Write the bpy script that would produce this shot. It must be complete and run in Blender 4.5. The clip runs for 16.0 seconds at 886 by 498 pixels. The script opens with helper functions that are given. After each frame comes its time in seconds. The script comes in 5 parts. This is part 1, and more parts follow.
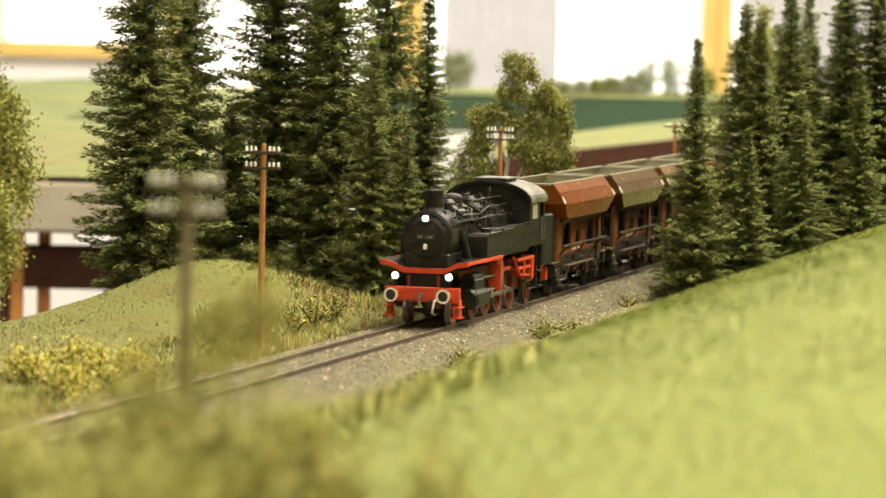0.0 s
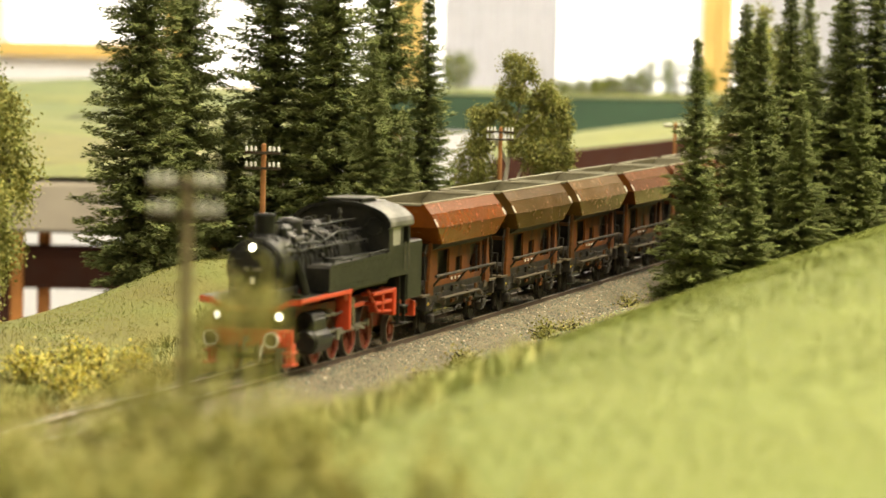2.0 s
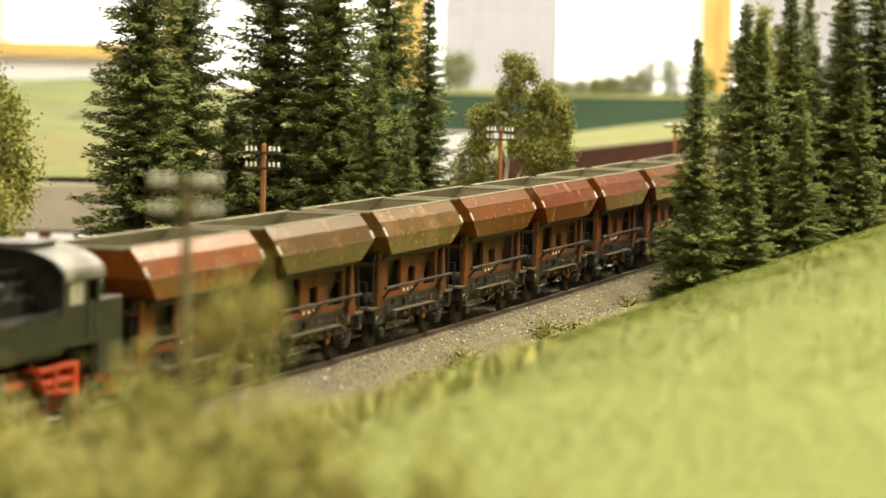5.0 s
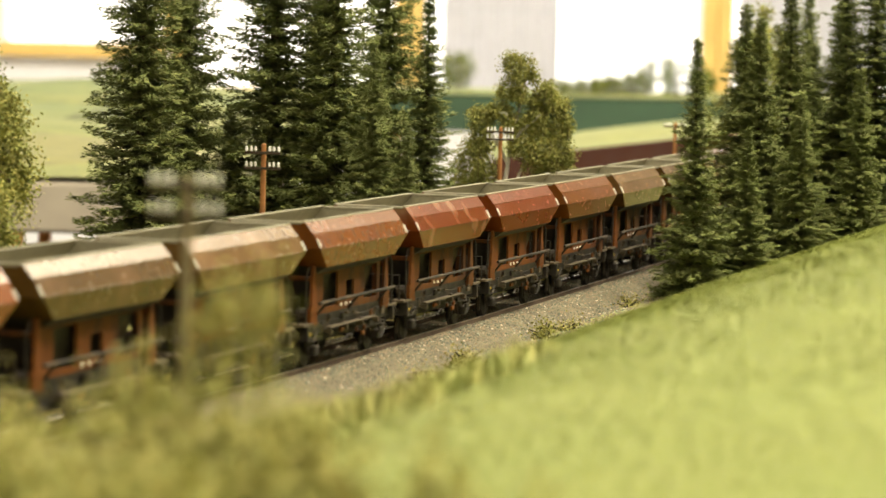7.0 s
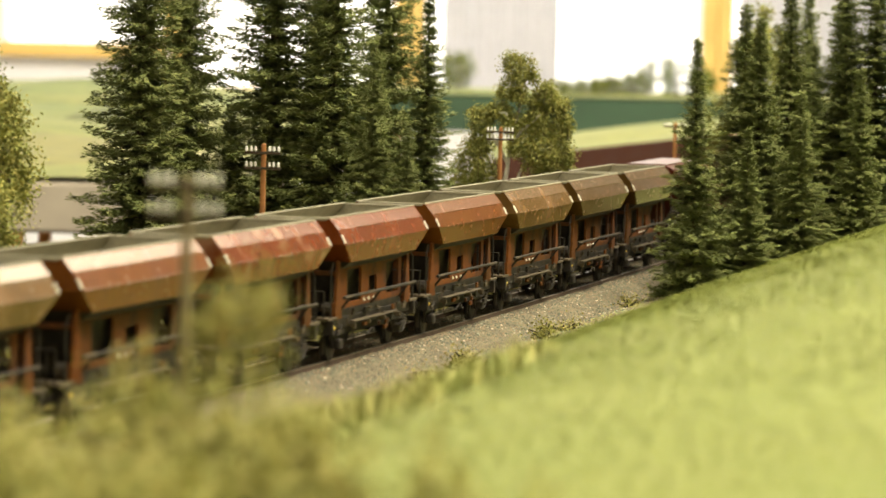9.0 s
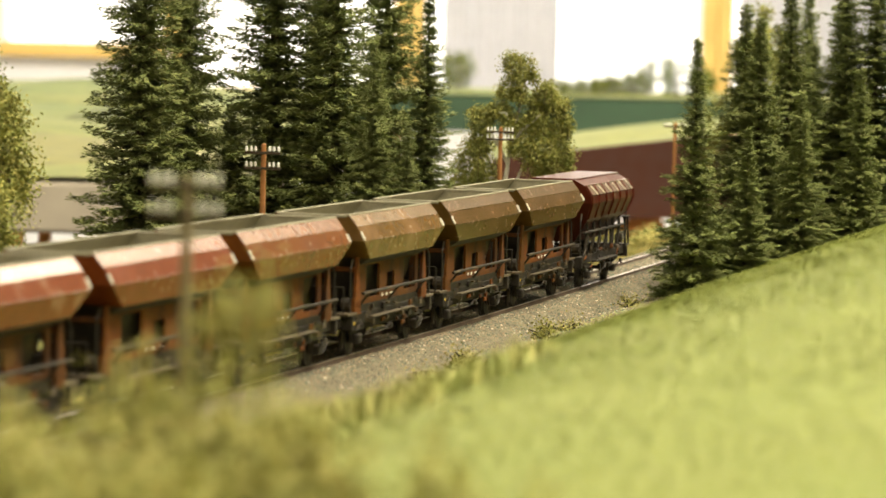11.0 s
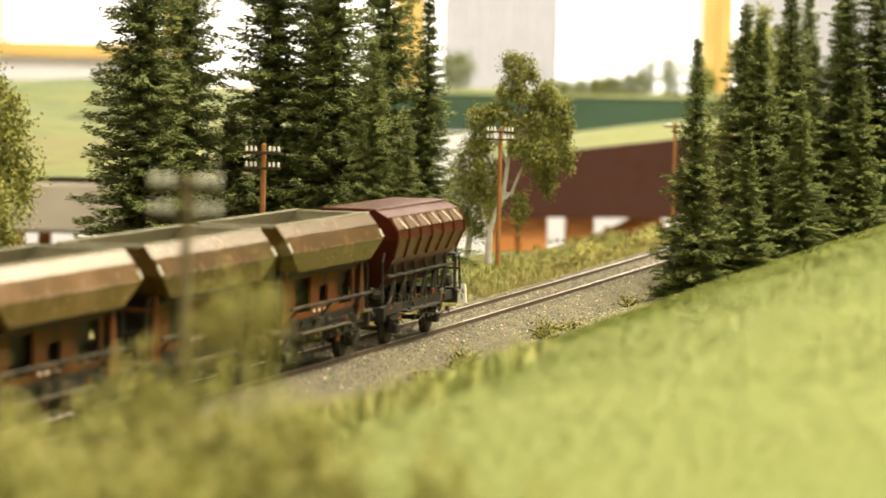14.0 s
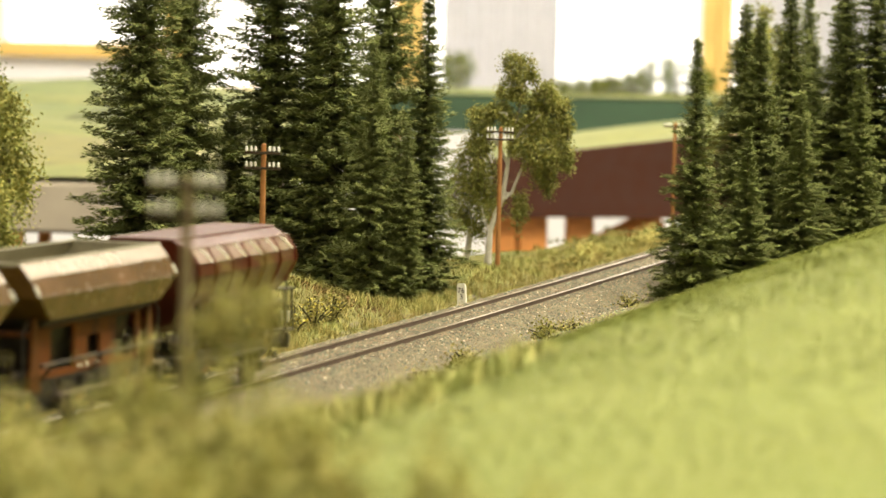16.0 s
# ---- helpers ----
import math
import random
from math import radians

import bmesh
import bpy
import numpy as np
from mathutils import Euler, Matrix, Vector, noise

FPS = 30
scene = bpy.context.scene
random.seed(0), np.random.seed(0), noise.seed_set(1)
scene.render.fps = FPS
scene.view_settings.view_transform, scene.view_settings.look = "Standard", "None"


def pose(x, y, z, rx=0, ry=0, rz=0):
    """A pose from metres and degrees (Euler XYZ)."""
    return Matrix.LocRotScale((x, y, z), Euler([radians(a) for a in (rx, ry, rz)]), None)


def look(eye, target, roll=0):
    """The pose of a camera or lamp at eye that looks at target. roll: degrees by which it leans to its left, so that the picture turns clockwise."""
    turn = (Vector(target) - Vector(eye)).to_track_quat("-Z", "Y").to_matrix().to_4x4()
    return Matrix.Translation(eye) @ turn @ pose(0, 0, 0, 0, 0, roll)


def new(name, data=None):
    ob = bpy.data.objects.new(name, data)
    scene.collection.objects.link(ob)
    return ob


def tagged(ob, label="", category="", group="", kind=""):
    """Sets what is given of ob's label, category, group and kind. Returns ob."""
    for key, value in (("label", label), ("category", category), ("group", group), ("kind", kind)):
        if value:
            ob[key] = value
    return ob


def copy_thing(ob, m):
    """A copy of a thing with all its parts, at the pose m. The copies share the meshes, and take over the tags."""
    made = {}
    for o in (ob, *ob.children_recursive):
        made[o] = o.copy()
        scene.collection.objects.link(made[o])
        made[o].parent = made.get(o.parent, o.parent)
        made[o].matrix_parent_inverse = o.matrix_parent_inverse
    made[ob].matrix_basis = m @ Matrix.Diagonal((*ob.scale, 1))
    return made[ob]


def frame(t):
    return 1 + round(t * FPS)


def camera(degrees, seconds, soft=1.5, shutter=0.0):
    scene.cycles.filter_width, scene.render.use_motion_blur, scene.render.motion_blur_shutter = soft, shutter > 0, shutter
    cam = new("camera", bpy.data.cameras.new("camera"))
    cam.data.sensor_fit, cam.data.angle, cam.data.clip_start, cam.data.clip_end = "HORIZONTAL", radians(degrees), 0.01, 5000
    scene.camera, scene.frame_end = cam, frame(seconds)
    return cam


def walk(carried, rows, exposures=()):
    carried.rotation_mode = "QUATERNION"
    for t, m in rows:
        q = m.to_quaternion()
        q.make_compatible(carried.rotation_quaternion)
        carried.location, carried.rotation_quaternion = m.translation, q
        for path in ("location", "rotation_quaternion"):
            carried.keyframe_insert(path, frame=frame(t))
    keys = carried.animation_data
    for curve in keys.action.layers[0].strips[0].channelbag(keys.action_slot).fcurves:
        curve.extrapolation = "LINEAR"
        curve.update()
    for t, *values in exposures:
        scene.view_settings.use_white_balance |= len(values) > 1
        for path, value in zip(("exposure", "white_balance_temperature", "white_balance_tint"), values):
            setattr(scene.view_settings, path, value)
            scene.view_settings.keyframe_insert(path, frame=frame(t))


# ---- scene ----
# A model railway in 1:87: z = 0 is the top of the rails, the camera stands still.
cam = camera(15.296, 16.0, soft=1.5, shutter=0.5)
EYE = (0.0, 0.0, 0.1073)
AIM = (0.0, 1.0, 0.1073 - math.tan(radians(3.644)))
walk(cam, [(0, look(EYE, AIM, 1.33)), (16, look(EYE, AIM, 1.33))])
cam.data.dof.use_dof = True
cam.data.dof.focus_distance = 1.32
cam.data.dof.aperture_fstop = 29.0
scene.view_settings.exposure = 0.0

# ---- light: a closed hall with bright windows and unseen overhead lamps ----
world = bpy.data.worlds.new("world")
scene.world = world
world.use_nodes = True
world.node_tree.nodes["Background"].inputs[0].default_value = (1.0, 0.97, 0.92, 1)
world.node_tree.nodes["Background"].inputs[1].default_value = 0.25


def unseen_lamp(x, y, z, sx, sy, watts, colour):
    data = bpy.data.lights.new("ceiling_light", "AREA")
    data.shape, data.size, data.size_y, data.energy, data.color = "RECTANGLE", sx, sy, watts, colour
    ob = new("ceiling_light", data)
    ob.matrix_basis = look((x, y, z), (x, y, z - 1))
    return ob


WARM = (1.0, 0.885, 0.655)
unseen_lamp(1.0, 1.3, 1.95, 1.2, 1.6, 158, WARM)
unseen_lamp(-1.2, 0.6, 1.95, 1.2, 1.2, 20, WARM)
# unseen fill lamp added in front to lighten the spruces
unseen_lamp(0.6, -1.6, 1.95, 2.4, 0.8, 64, WARM)
unseen_lamp(0.3, 3.9, 1.95, 2.4, 0.6, 60, WARM)
# unseen lamp, placed so that its reflection puts sheen on the left wagons
unseen_lamp(2.15, 5.0, 1.95, 1.2, 1.2, 95, (1.0, 0.88, 0.66))
# unseen lamp added to brighten the north wall and the far modules
unseen_lamp(-0.6, 6.6, 1.95, 3.2, 0.6, 150, (1.0, 0.93, 0.80))


# ---- materials ----
def mat(name, colour, rough=0.6, metal=0.0, var=0.25, scale=60.0, fine=700.0, bump=0.0, second=None, second_at=0.55,
        island=0.0, objvar=0.0, spec=0.5, coat=0.0, soft=0.12, tint=None):
    """A procedural surface: large blotches, a fine grain, a second colour for wear or dirt, relief."""
    m = bpy.data.materials.new(name)
    m.use_nodes = True
    nt = m.node_tree
    b = nt.nodes["Principled BSDF"]
    b.inputs["Roughness"].default_value = rough
    b.inputs["Metallic"].default_value = metal
    b.inputs["Specular IOR Level"].default_value = spec
    b.inputs["Coat Weight"].default_value = coat
    if tint is not None:
        b.inputs["Specular Tint"].default_value = (*tint, 1)
    tc = nt.nodes.new("ShaderNodeTexCoord")

    def noise_node(sc, detail):
        n = nt.nodes.new("ShaderNodeTexNoise")
        n.inputs["Scale"].default_value = sc
        n.inputs["Detail"].default_value = detail
        nt.links.new(tc.outputs["Object"], n.inputs["Vector"])
        return n

    def mixer(kind, fac, a, c):
        x = nt.nodes.new("ShaderNodeMix")
        x.data_type, x.blend_type = "RGBA", kind
        for sock, val in ((x.inputs[0], fac), (x.inputs[6], a), (x.inputs[7], c)):
            if hasattr(val, "node"):
                nt.links.new(val, sock)
            else:
                sock.default_value = val
        return x.outputs[2]

    def remap(src, lo, hi, a=0.0, c=1.0):
        x = nt.nodes.new("ShaderNodeMapRange")
        x.inputs[1].default_value, x.inputs[2].default_value = lo, hi
        x.inputs[3].default_value, x.inputs[4].default_value = a, c
        nt.links.new(src, x.inputs[0])
        return x.outputs[0]

    big, small = noise_node(scale, 4), noise_node(fine, 3)
    col = (*colour, 1)
    if second is not None:
        col = mixer("MIX", remap(big.outputs[0], second_at - soft, second_at + soft), col, (*second, 1))
    col = mixer("MULTIPLY", 1.0, col, mixer("MIX", remap(big.outputs[0], 0.3, 0.7), (1 - var, 1 - var, 1 - var, 1), (1 + var, 1 + var, 1 + var, 1)))
    col = mixer("MULTIPLY", 1.0, col, mixer("MIX", remap(small.outputs[0], 0.3, 0.7), (1 - var * 0.7,) * 3 + (1,), (1 + var * 0.7,) * 3 + (1,)))
    for amount, kind, out in ((island, "ShaderNodeNewGeometry", "Random Per Island"), (objvar, "ShaderNodeObjectInfo", "Random")):
        if amount:
            g = nt.nodes.new(kind)
            v = remap(g.outputs[out], 0, 1, 1 - amount, 1 + amount)
            comb = nt.nodes.new("ShaderNodeCombineColor")
            w = remap(g.outputs[out], 0, 1, 1 - amount * 0.6, 1 + amount * 0.6)
            nt.links.new(v, comb.inputs[0])
            nt.links.new(w, comb.inputs[1])
            nt.links.new(w, comb.inputs[2])
            col = mixer("MULTIPLY", 1.0, col, comb.outputs[0])
    nt.links.new(col, b.inputs["Base Color"])
    nt.links.new(remap(small.outputs[0], 0.3, 0.7, rough * 0.88, min(1, rough * 1.12)), b.inputs["Roughness"])
    if bump:
        bn = nt.nodes.new("ShaderNodeBump")
        bn.inputs["Strength"].default_value = bump
        bn.inputs["Distance"].default_value = 0.0006
        nt.links.new(small.outputs[0], bn.inputs["Height"])
        nt.links.new(bn.outputs[0], b.inputs["Normal"])
    return m


def glow(name, colour, strength):
    m = bpy.data.materials.new(name)
    m.use_nodes = True
    b = m.node_tree.nodes["Principled BSDF"]
    b.inputs["Base Color"].default_value = (*colour, 1)
    b.inputs["Emission Color"].default_value = (*colour, 1)
    b.inputs["Emission Strength"].default_value = strength
    return m


M_SOIL = mat("soil", (0.165, 0.155, 0.045), 0.95, var=0.2, scale=30, fine=500, bump=0.5, second=(0.135, 0.150, 0.040), second_at=0.5)
M_HILL = mat("meadow_ground", (0.215, 0.245, 0.064), 0.95, var=0.07, scale=22, fine=400, bump=0.2, second=(0.195, 0.23, 0.06), second_at=0.55)
M_BED = mat("ballast_bed", (0.12, 0.104, 0.064), 0.95, var=0.3, scale=90, fine=1500, bump=0.8)
M_STONE = mat("ballast_stone", (0.130, 0.114, 0.072), 0.9, var=0.3, scale=70, fine=2500, island=0.75)
M_PALESTONE = mat("pale_ballast_stone", (0.36, 0.33, 0.25), 0.85, var=0.2, scale=300, fine=2500, island=0.4)
M_SLEEPER = mat("sleeper_wood", (0.10, 0.08, 0.055), 0.85, var=0.35, scale=200, fine=1500, objvar=0.35, bump=0.4)
M_RAILSIDE = mat("rusty_rail", (0.065, 0.042, 0.028), 0.75, var=0.3, scale=150, fine=1500)
M_RAILTOP = mat("worn_rail_head", (0.52, 0.45, 0.37), 0.30, 0.9, var=0.08, scale=100)
M_GRASS = mat("static_grass", (0.218, 0.245, 0.063), 0.85, var=0.10, scale=25, fine=200, island=0.28, second=(0.190, 0.228, 0.057), second_at=0.55, spec=0.1)
M_DRY = mat("dry_grass", (0.33, 0.295, 0.105), 0.85, var=0.2, scale=30, fine=300, island=0.25, second=(0.26, 0.275, 0.08), second_at=0.55, spec=0.2)
M_WEED = mat("olive_weed", (0.47, 0.44, 0.16), 0.85, var=0.2, scale=40, fine=300, island=0.4, spec=0.2)
M_NEEDLE = mat("spruce_needles", (0.200, 0.230, 0.084), 0.9, var=0.2, scale=60, fine=500, island=0.18, spec=0.08)
M_TWIG = mat("spruce_twig", (0.045, 0.040, 0.018), 0.9, var=0.3, scale=100)
M_BARK = mat("dark_bark", (0.07, 0.05, 0.03), 0.95, var=0.3, scale=200)
M_BIRCHBARK = mat("birch_bark", (0.62, 0.60, 0.54), 0.8, var=0.15, scale=120, fine=600, second=(0.06, 0.05, 0.04), second_at=0.68, soft=0.04)
M_BIRCHLEAF = mat("birch_leaves", (0.275, 0.28, 0.08), 0.8, var=0.2, scale=40, fine=500, island=0.3, spec=0.15)
M_YELLOWFLOWER = mat("yellow_blossom", (0.62, 0.55, 0.09), 0.8, var=0.2, scale=100, island=0.35)
M_POLE = mat("brown_pole_wood", (0.34, 0.15, 0.045), 0.7, var=0.2, scale=150, fine=900)
M_POLEGREY = mat("grey_pole_wood", (0.19, 0.15, 0.09), 0.8, var=0.2, scale=150, fine=900)
M_PORCELAIN = mat("white_porcelain", (0.82, 0.82, 0.78), 0.2, var=0.05, scale=200)
M_WHITE = mat("white_paint", (0.78, 0.77, 0.70), 0.6, var=0.08, scale=150)
M_BLACKTEXT = mat("black_paint", (0.02, 0.02, 0.02), 0.6, var=0.1)
M_BLACK = mat("loco_black", (0.011, 0.011, 0.010), 0.42, var=0.3, scale=120, fine=900, second=(0.020, 0.018, 0.014), second_at=0.62, spec=0.28)
M_ROOF = mat("cab_roof_grey", (0.050, 0.048, 0.043), 0.42, var=0.25, scale=100, second=(0.16, 0.155, 0.135), second_at=0.6)
# opaque pale grey: the light reflected in the pane is put into the colour
M_CABPANE = mat("cab_glass_with_reflection", (0.30, 0.29, 0.25), 0.3, var=0.2, scale=100)
M_OILY = mat("oily_black_fitting", (0.035, 0.033, 0.029), 0.3, 0.4, var=0.3, scale=200)
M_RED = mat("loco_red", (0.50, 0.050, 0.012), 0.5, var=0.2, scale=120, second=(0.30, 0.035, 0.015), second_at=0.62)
# darker red with near-black blotches for frame, wheels and brake rigging
M_REDDARK = mat("mottled_dark_red", (0.20, 0.028, 0.010), 0.6, var=0.3, scale=120, second=(0.05, 0.02, 0.012), second_at=0.58)
M_STRAW = mat("straw_tuft", (0.40, 0.34, 0.13), 0.85, var=0.2, scale=40, fine=300, island=0.35, second=(0.30, 0.30, 0.10), second_at=0.55, spec=0.2)
M_LITTER = mat("brown_needle_litter", (0.17, 0.085, 0.03), 0.9, var=0.3, scale=60, fine=400, island=0.5)
M_BANK = mat("bank_grass_blade", (0.23, 0.215, 0.058), 0.85, var=0.15, scale=26, fine=200, island=0.15, second=(0.165, 0.185, 0.048), second_at=0.52, spec=0.1)
M_THICKET = mat("thicket_leaf", (0.43, 0.40, 0.145), 0.85, var=0.25, scale=45, fine=300, island=0.25, second=(0.33, 0.36, 0.12), second_at=0.52, spec=0.15)
M_STEEL = mat("worn_steel", (0.24, 0.225, 0.20), 0.42, 0.8, var=0.2, scale=200)
# grimy underframe colour; on the hopper funnel it stands in for shade
M_DARK = mat("underframe_grime_and_shade", (0.019, 0.015, 0.011), 0.7, var=0.35, scale=150, fine=900, second=(0.055, 0.038, 0.020), second_at=0.64, spec=0.35)
M_RUNBOARD = mat("weathered_step", (0.085, 0.063, 0.034), 0.7, var=0.4, scale=120, second=(0.03, 0.022, 0.014), second_at=0.55)
M_LENS = glow("lit_lamp", (1.0, 0.93, 0.72), 9.0)
M_LINING = mat("hopper_lining_grey", (0.27, 0.255, 0.185), 0.75, var=0.2, scale=90, second=(0.17, 0.15, 0.105), second_at=0.62)
M_SLING = mat("orange_rust", (0.150, 0.050, 0.008), 0.75, var=0.35, scale=110, second=(0.040, 0.016, 0.007), second_at=0.50, objvar=0.25, spec=0.2)
M_YELLOWDOT = mat("yellow_fitting", (0.75, 0.52, 0.05), 0.5, var=0.1)
# orange specular tint that warms the highlights on the wagon paints
WARM_SHEEN = (1.0, 0.68, 0.40)
PAINTS = {
    "orange": mat("rust_orange_paint", (0.167, 0.049, 0.008), 0.25, var=0.15, scale=55, fine=300, second=(0.114, 0.036, 0.014), second_at=0.58, spec=0.22, tint=WARM_SHEEN),
    "olive": mat("olive_brown_paint", (0.077, 0.043, 0.011), 0.25, var=0.15, scale=55, fine=300, second=(0.114, 0.061, 0.027), second_at=0.6, spec=0.22, tint=WARM_SHEEN),
    "tan": mat("faded_tan_paint", (0.117, 0.065, 0.019), 0.25, var=0.15, scale=55, fine=300, second=(0.179, 0.103, 0.052), second_at=0.58, spec=0.22, tint=WARM_SHEEN),
    "rust": mat("rust_brown_paint", (0.140, 0.048, 0.010), 0.25, var=0.15, scale=55, fine=300, second=(0.103, 0.038, 0.017), second_at=0.58, spec=0.22, tint=WARM_SHEEN),
    "worn": mat("worn_red_paint", (0.135, 0.033, 0.009), 0.20, var=0.15, scale=70, fine=300, second=(0.274, 0.175, 0.114), second_at=0.66, spec=0.22, tint=WARM_SHEEN),
    "red": mat("oxide_red_paint", (0.135, 0.032, 0.007), 0.25, var=0.15, scale=55, fine=300, second=(0.152, 0.046, 0.023), second_at=0.6, spec=0.22, tint=WARM_SHEEN),
    "maroon": mat("dark_maroon_paint", (0.059, 0.011, 0.006), 0.36, var=0.13, scale=70, fine=300, spec=0.22, tint=WARM_SHEEN),
    # paler than the maroon body: bright reflections are put into this colour
    "flap": mat("flap_paint_with_sheen", (0.144, 0.087, 0.058), 0.22, var=0.13, scale=90, fine=300),
}
M_FASCIA = mat("brown_fascia_board", (0.060, 0.016, 0.0065), 0.75, var=0.12, scale=6, fine=60)
M_GREENCLOTH = mat("dark_green_skirt", (0.055, 0.105, 0.065), 0.9, var=0.12, scale=5, fine=60)
M_GREYBOARD = mat("grey_fascia_board", (0.38, 0.34, 0.28), 0.8, var=0.08, scale=4, fine=60)
M_PINE = mat("pine_wood_leg", (0.62, 0.26, 0.07), 0.6, var=0.15, scale=15, fine=120)
M_FARGRASS = mat("far_meadow", (0.25, 0.265, 0.095), 0.95, var=0.25, scale=3.0, fine=40, second=(0.12, 0.15, 0.05), second_at=0.53)
M_FARDARK = mat("far_scrub", (0.10, 0.115, 0.045), 0.95, var=0.25, scale=6, fine=40)
M_FARSOIL = mat("far_field", (0.21, 0.205, 0.085), 0.95, var=0.2, scale=4, fine=40)
M_FARLEAF = mat("far_leaves", (0.17, 0.205, 0.035), 0.9, var=0.2, scale=10, island=0.4)
M_WALL = mat("white_plaster", (0.80, 0.79, 0.78), 0.9, var=0.03, scale=2, fine=40)
M_SIDEWALL = mat("beige_side_wall", (0.36, 0.33, 0.27), 0.9, var=0.05, scale=2, fine=40)
M_CEILING = mat("cream_ceiling", (0.78, 0.72, 0.60), 0.9, var=0.04, scale=2, fine=40)
M_FLOORMAT = mat("grey_hall_floor", (0.42, 0.42, 0.43), 0.5, var=0.1, scale=3, fine=50)
M_YELLOWWOOD = mat("yellow_varnished_frame", (0.84, 0.57, 0.17), 0.45, var=0.08, scale=8, fine=100)
M_WINDOW = glow("overcast_daylight", (1.0, 0.965, 0.90), 1.5)
M_CURTAIN = mat("pale_grey_curtain", (0.62, 0.62, 0.66), 0.9, var=0.06, scale=3, fine=30)


# ---- mesh helpers ----
def part(name, bm, material, parent=None, label="", smooth=False):
    me = bpy.data.meshes.new(name)
    bmesh.ops.recalc_face_normals(bm, faces=bm.faces)
    bm.to_mesh(me)
    bm.free()
    if smooth:
        me.polygons.foreach_set("use_smooth", [True] * len(me.polygons))
    me.materials.append(material)
    ob = new(name, me)
    if parent is not None:
        ob.parent = parent
    if label:
        ob["label"] = label
    return ob


def raw(name, verts, faces, material, parent=None, smooth=False):
    me = bpy.data.meshes.new(name)
    verts, faces = np.asarray(verts, np.float32), np.asarray(faces, np.int32)
    k = faces.shape[1]
    me.vertices.add(len(verts))
    me.vertices.foreach_set("co", verts.ravel())
    me.loops.add(faces.size)
    me.loops.foreach_set("vertex_index", faces.ravel())
    me.polygons.add(len(faces))
    me.polygons.foreach_set("loop_start", np.arange(0, faces.size, k, dtype=np.int32))
    if smooth:
        me.polygons.foreach_set("use_smooth", np.ones(len(faces), bool))
    me.update()
    me.materials.append(material)
    ob = new(name, me)
    if parent is not None:
        ob.parent = parent
    return ob


def empty(name):
    return new(name)


def box(bm, x, y, z, sx, sy, sz, bevel=0.0, turn=None):
    """A box about its centre, its edges chamfered by bevel."""
    r = bmesh.ops.create_cube(bm, size=1.0)
    vs = r["verts"]
    bmesh.ops.scale(bm, vec=(sx, sy, sz), verts=vs)
    if bevel:
        es = list({e for v in vs for e in v.link_edges})
        out = bmesh.ops.bevel(bm, geom=es, offset=bevel, segments=1, affect="EDGES")
        vs = list({v for f in out["faces"] for v in f.verts} | {v for v in vs if v.is_valid})
    if turn is not None:
        bmesh.ops.transform(bm, matrix=turn, verts=vs)
    bmesh.ops.translate(bm, vec=(x, y, z), verts=vs)
    return vs


def tube(bm, a, b, r0, r1=None, seg=10, caps=True):
    a, b = Vector(a), Vector(b)
    r1 = r0 if r1 is None else r1
    d = b - a
    m = Matrix.Translation((a + b) / 2) @ d.to_track_quat("Z", "Y").to_matrix().to_4x4()
    return bmesh.ops.create_cone(bm, cap_ends=caps, segments=seg, radius1=r0, radius2=max(r1, 1e-6), depth=d.length, matrix=m)["verts"]


def pipe(bm, pts, r, seg=6):
    for a, b in zip(pts[:-1], pts[1:]):
        tube(bm, a, b, r, r, seg)


def ball(bm, x, y, z, r, sx=1, sy=1, sz=1, u=10, v=7):
    return bmesh.ops.create_uvsphere(bm, u_segments=u, v_segments=v, radius=r,
                                     matrix=Matrix.Translation((x, y, z)) @ Matrix.Diagonal((sx, sy, sz, 1)))["verts"]


def slab(bm, outline, a, b, axis="y"):
    """A flat outline in two coordinates, given thickness between a and b along the third axis."""
    put = {"y": lambda p, t: (p[0], t, p[1]), "x": lambda p, t: (t, p[0], p[1]), "z": lambda p, t: (p[0], p[1], t)}[axis]
    va = [bm.verts.new(put(p, a)) for p in outline]
    vb = [bm.verts.new(put(p, b)) for p in outline]
    n = len(outline)
    bm.faces.new(va)
    bm.faces.new(vb[::-1])
    for i in range(n):
        bm.faces.new((va[i], vb[i], vb[(i + 1) % n], va[(i + 1) % n]))


def loft(bm, rings, closed=True, caps=True):
    """Skin a list of rings with equal numbers of points."""
    vs = [[bm.verts.new(p) for p in ring] for ring in rings]
    n = len(rings[0])
    for a, b in zip(vs[:-1], vs[1:]):
        for i in range(n if closed else n - 1):
            bm.faces.new((a[i], a[(i + 1) % n], b[(i + 1) % n], b[i]))
    if caps:
        bm.faces.new(vs[0])
        bm.faces.new(vs[-1][::-1])


# ---- the line of the track and the lie of the land ----
S0, DS = -2.2, 0.01
PHI, K0, K1 = radians(-15.447), -0.0322, 0.0163
_S = S0 + DS * np.arange(481)
_TH = PHI + K0 * _S + K1 * np.clip(_S, -1.2, 1.2) ** 2 / 2
_X = np.concatenate([[0], np.cumsum((np.sin(_TH[1:]) + np.sin(_TH[:-1])) / 2 * DS)])
_Y = np.concatenate([[0], np.cumsum(-(np.cos(_TH[1:]) + np.cos(_TH[:-1])) / 2 * DS)])
_X += -0.0095 - np.interp(0, _S, _X)
_Y += 1.2217 - np.interp(0, _S, _Y)


def at(s, n=0.0):
    """The place s metres along the track and n metres to the left of travel (the camera's side)."""
    th = np.interp(s, _S, _TH)
    return np.interp(s, _S, _X) + n * np.cos(th), np.interp(s, _S, _Y) + n * np.sin(th)


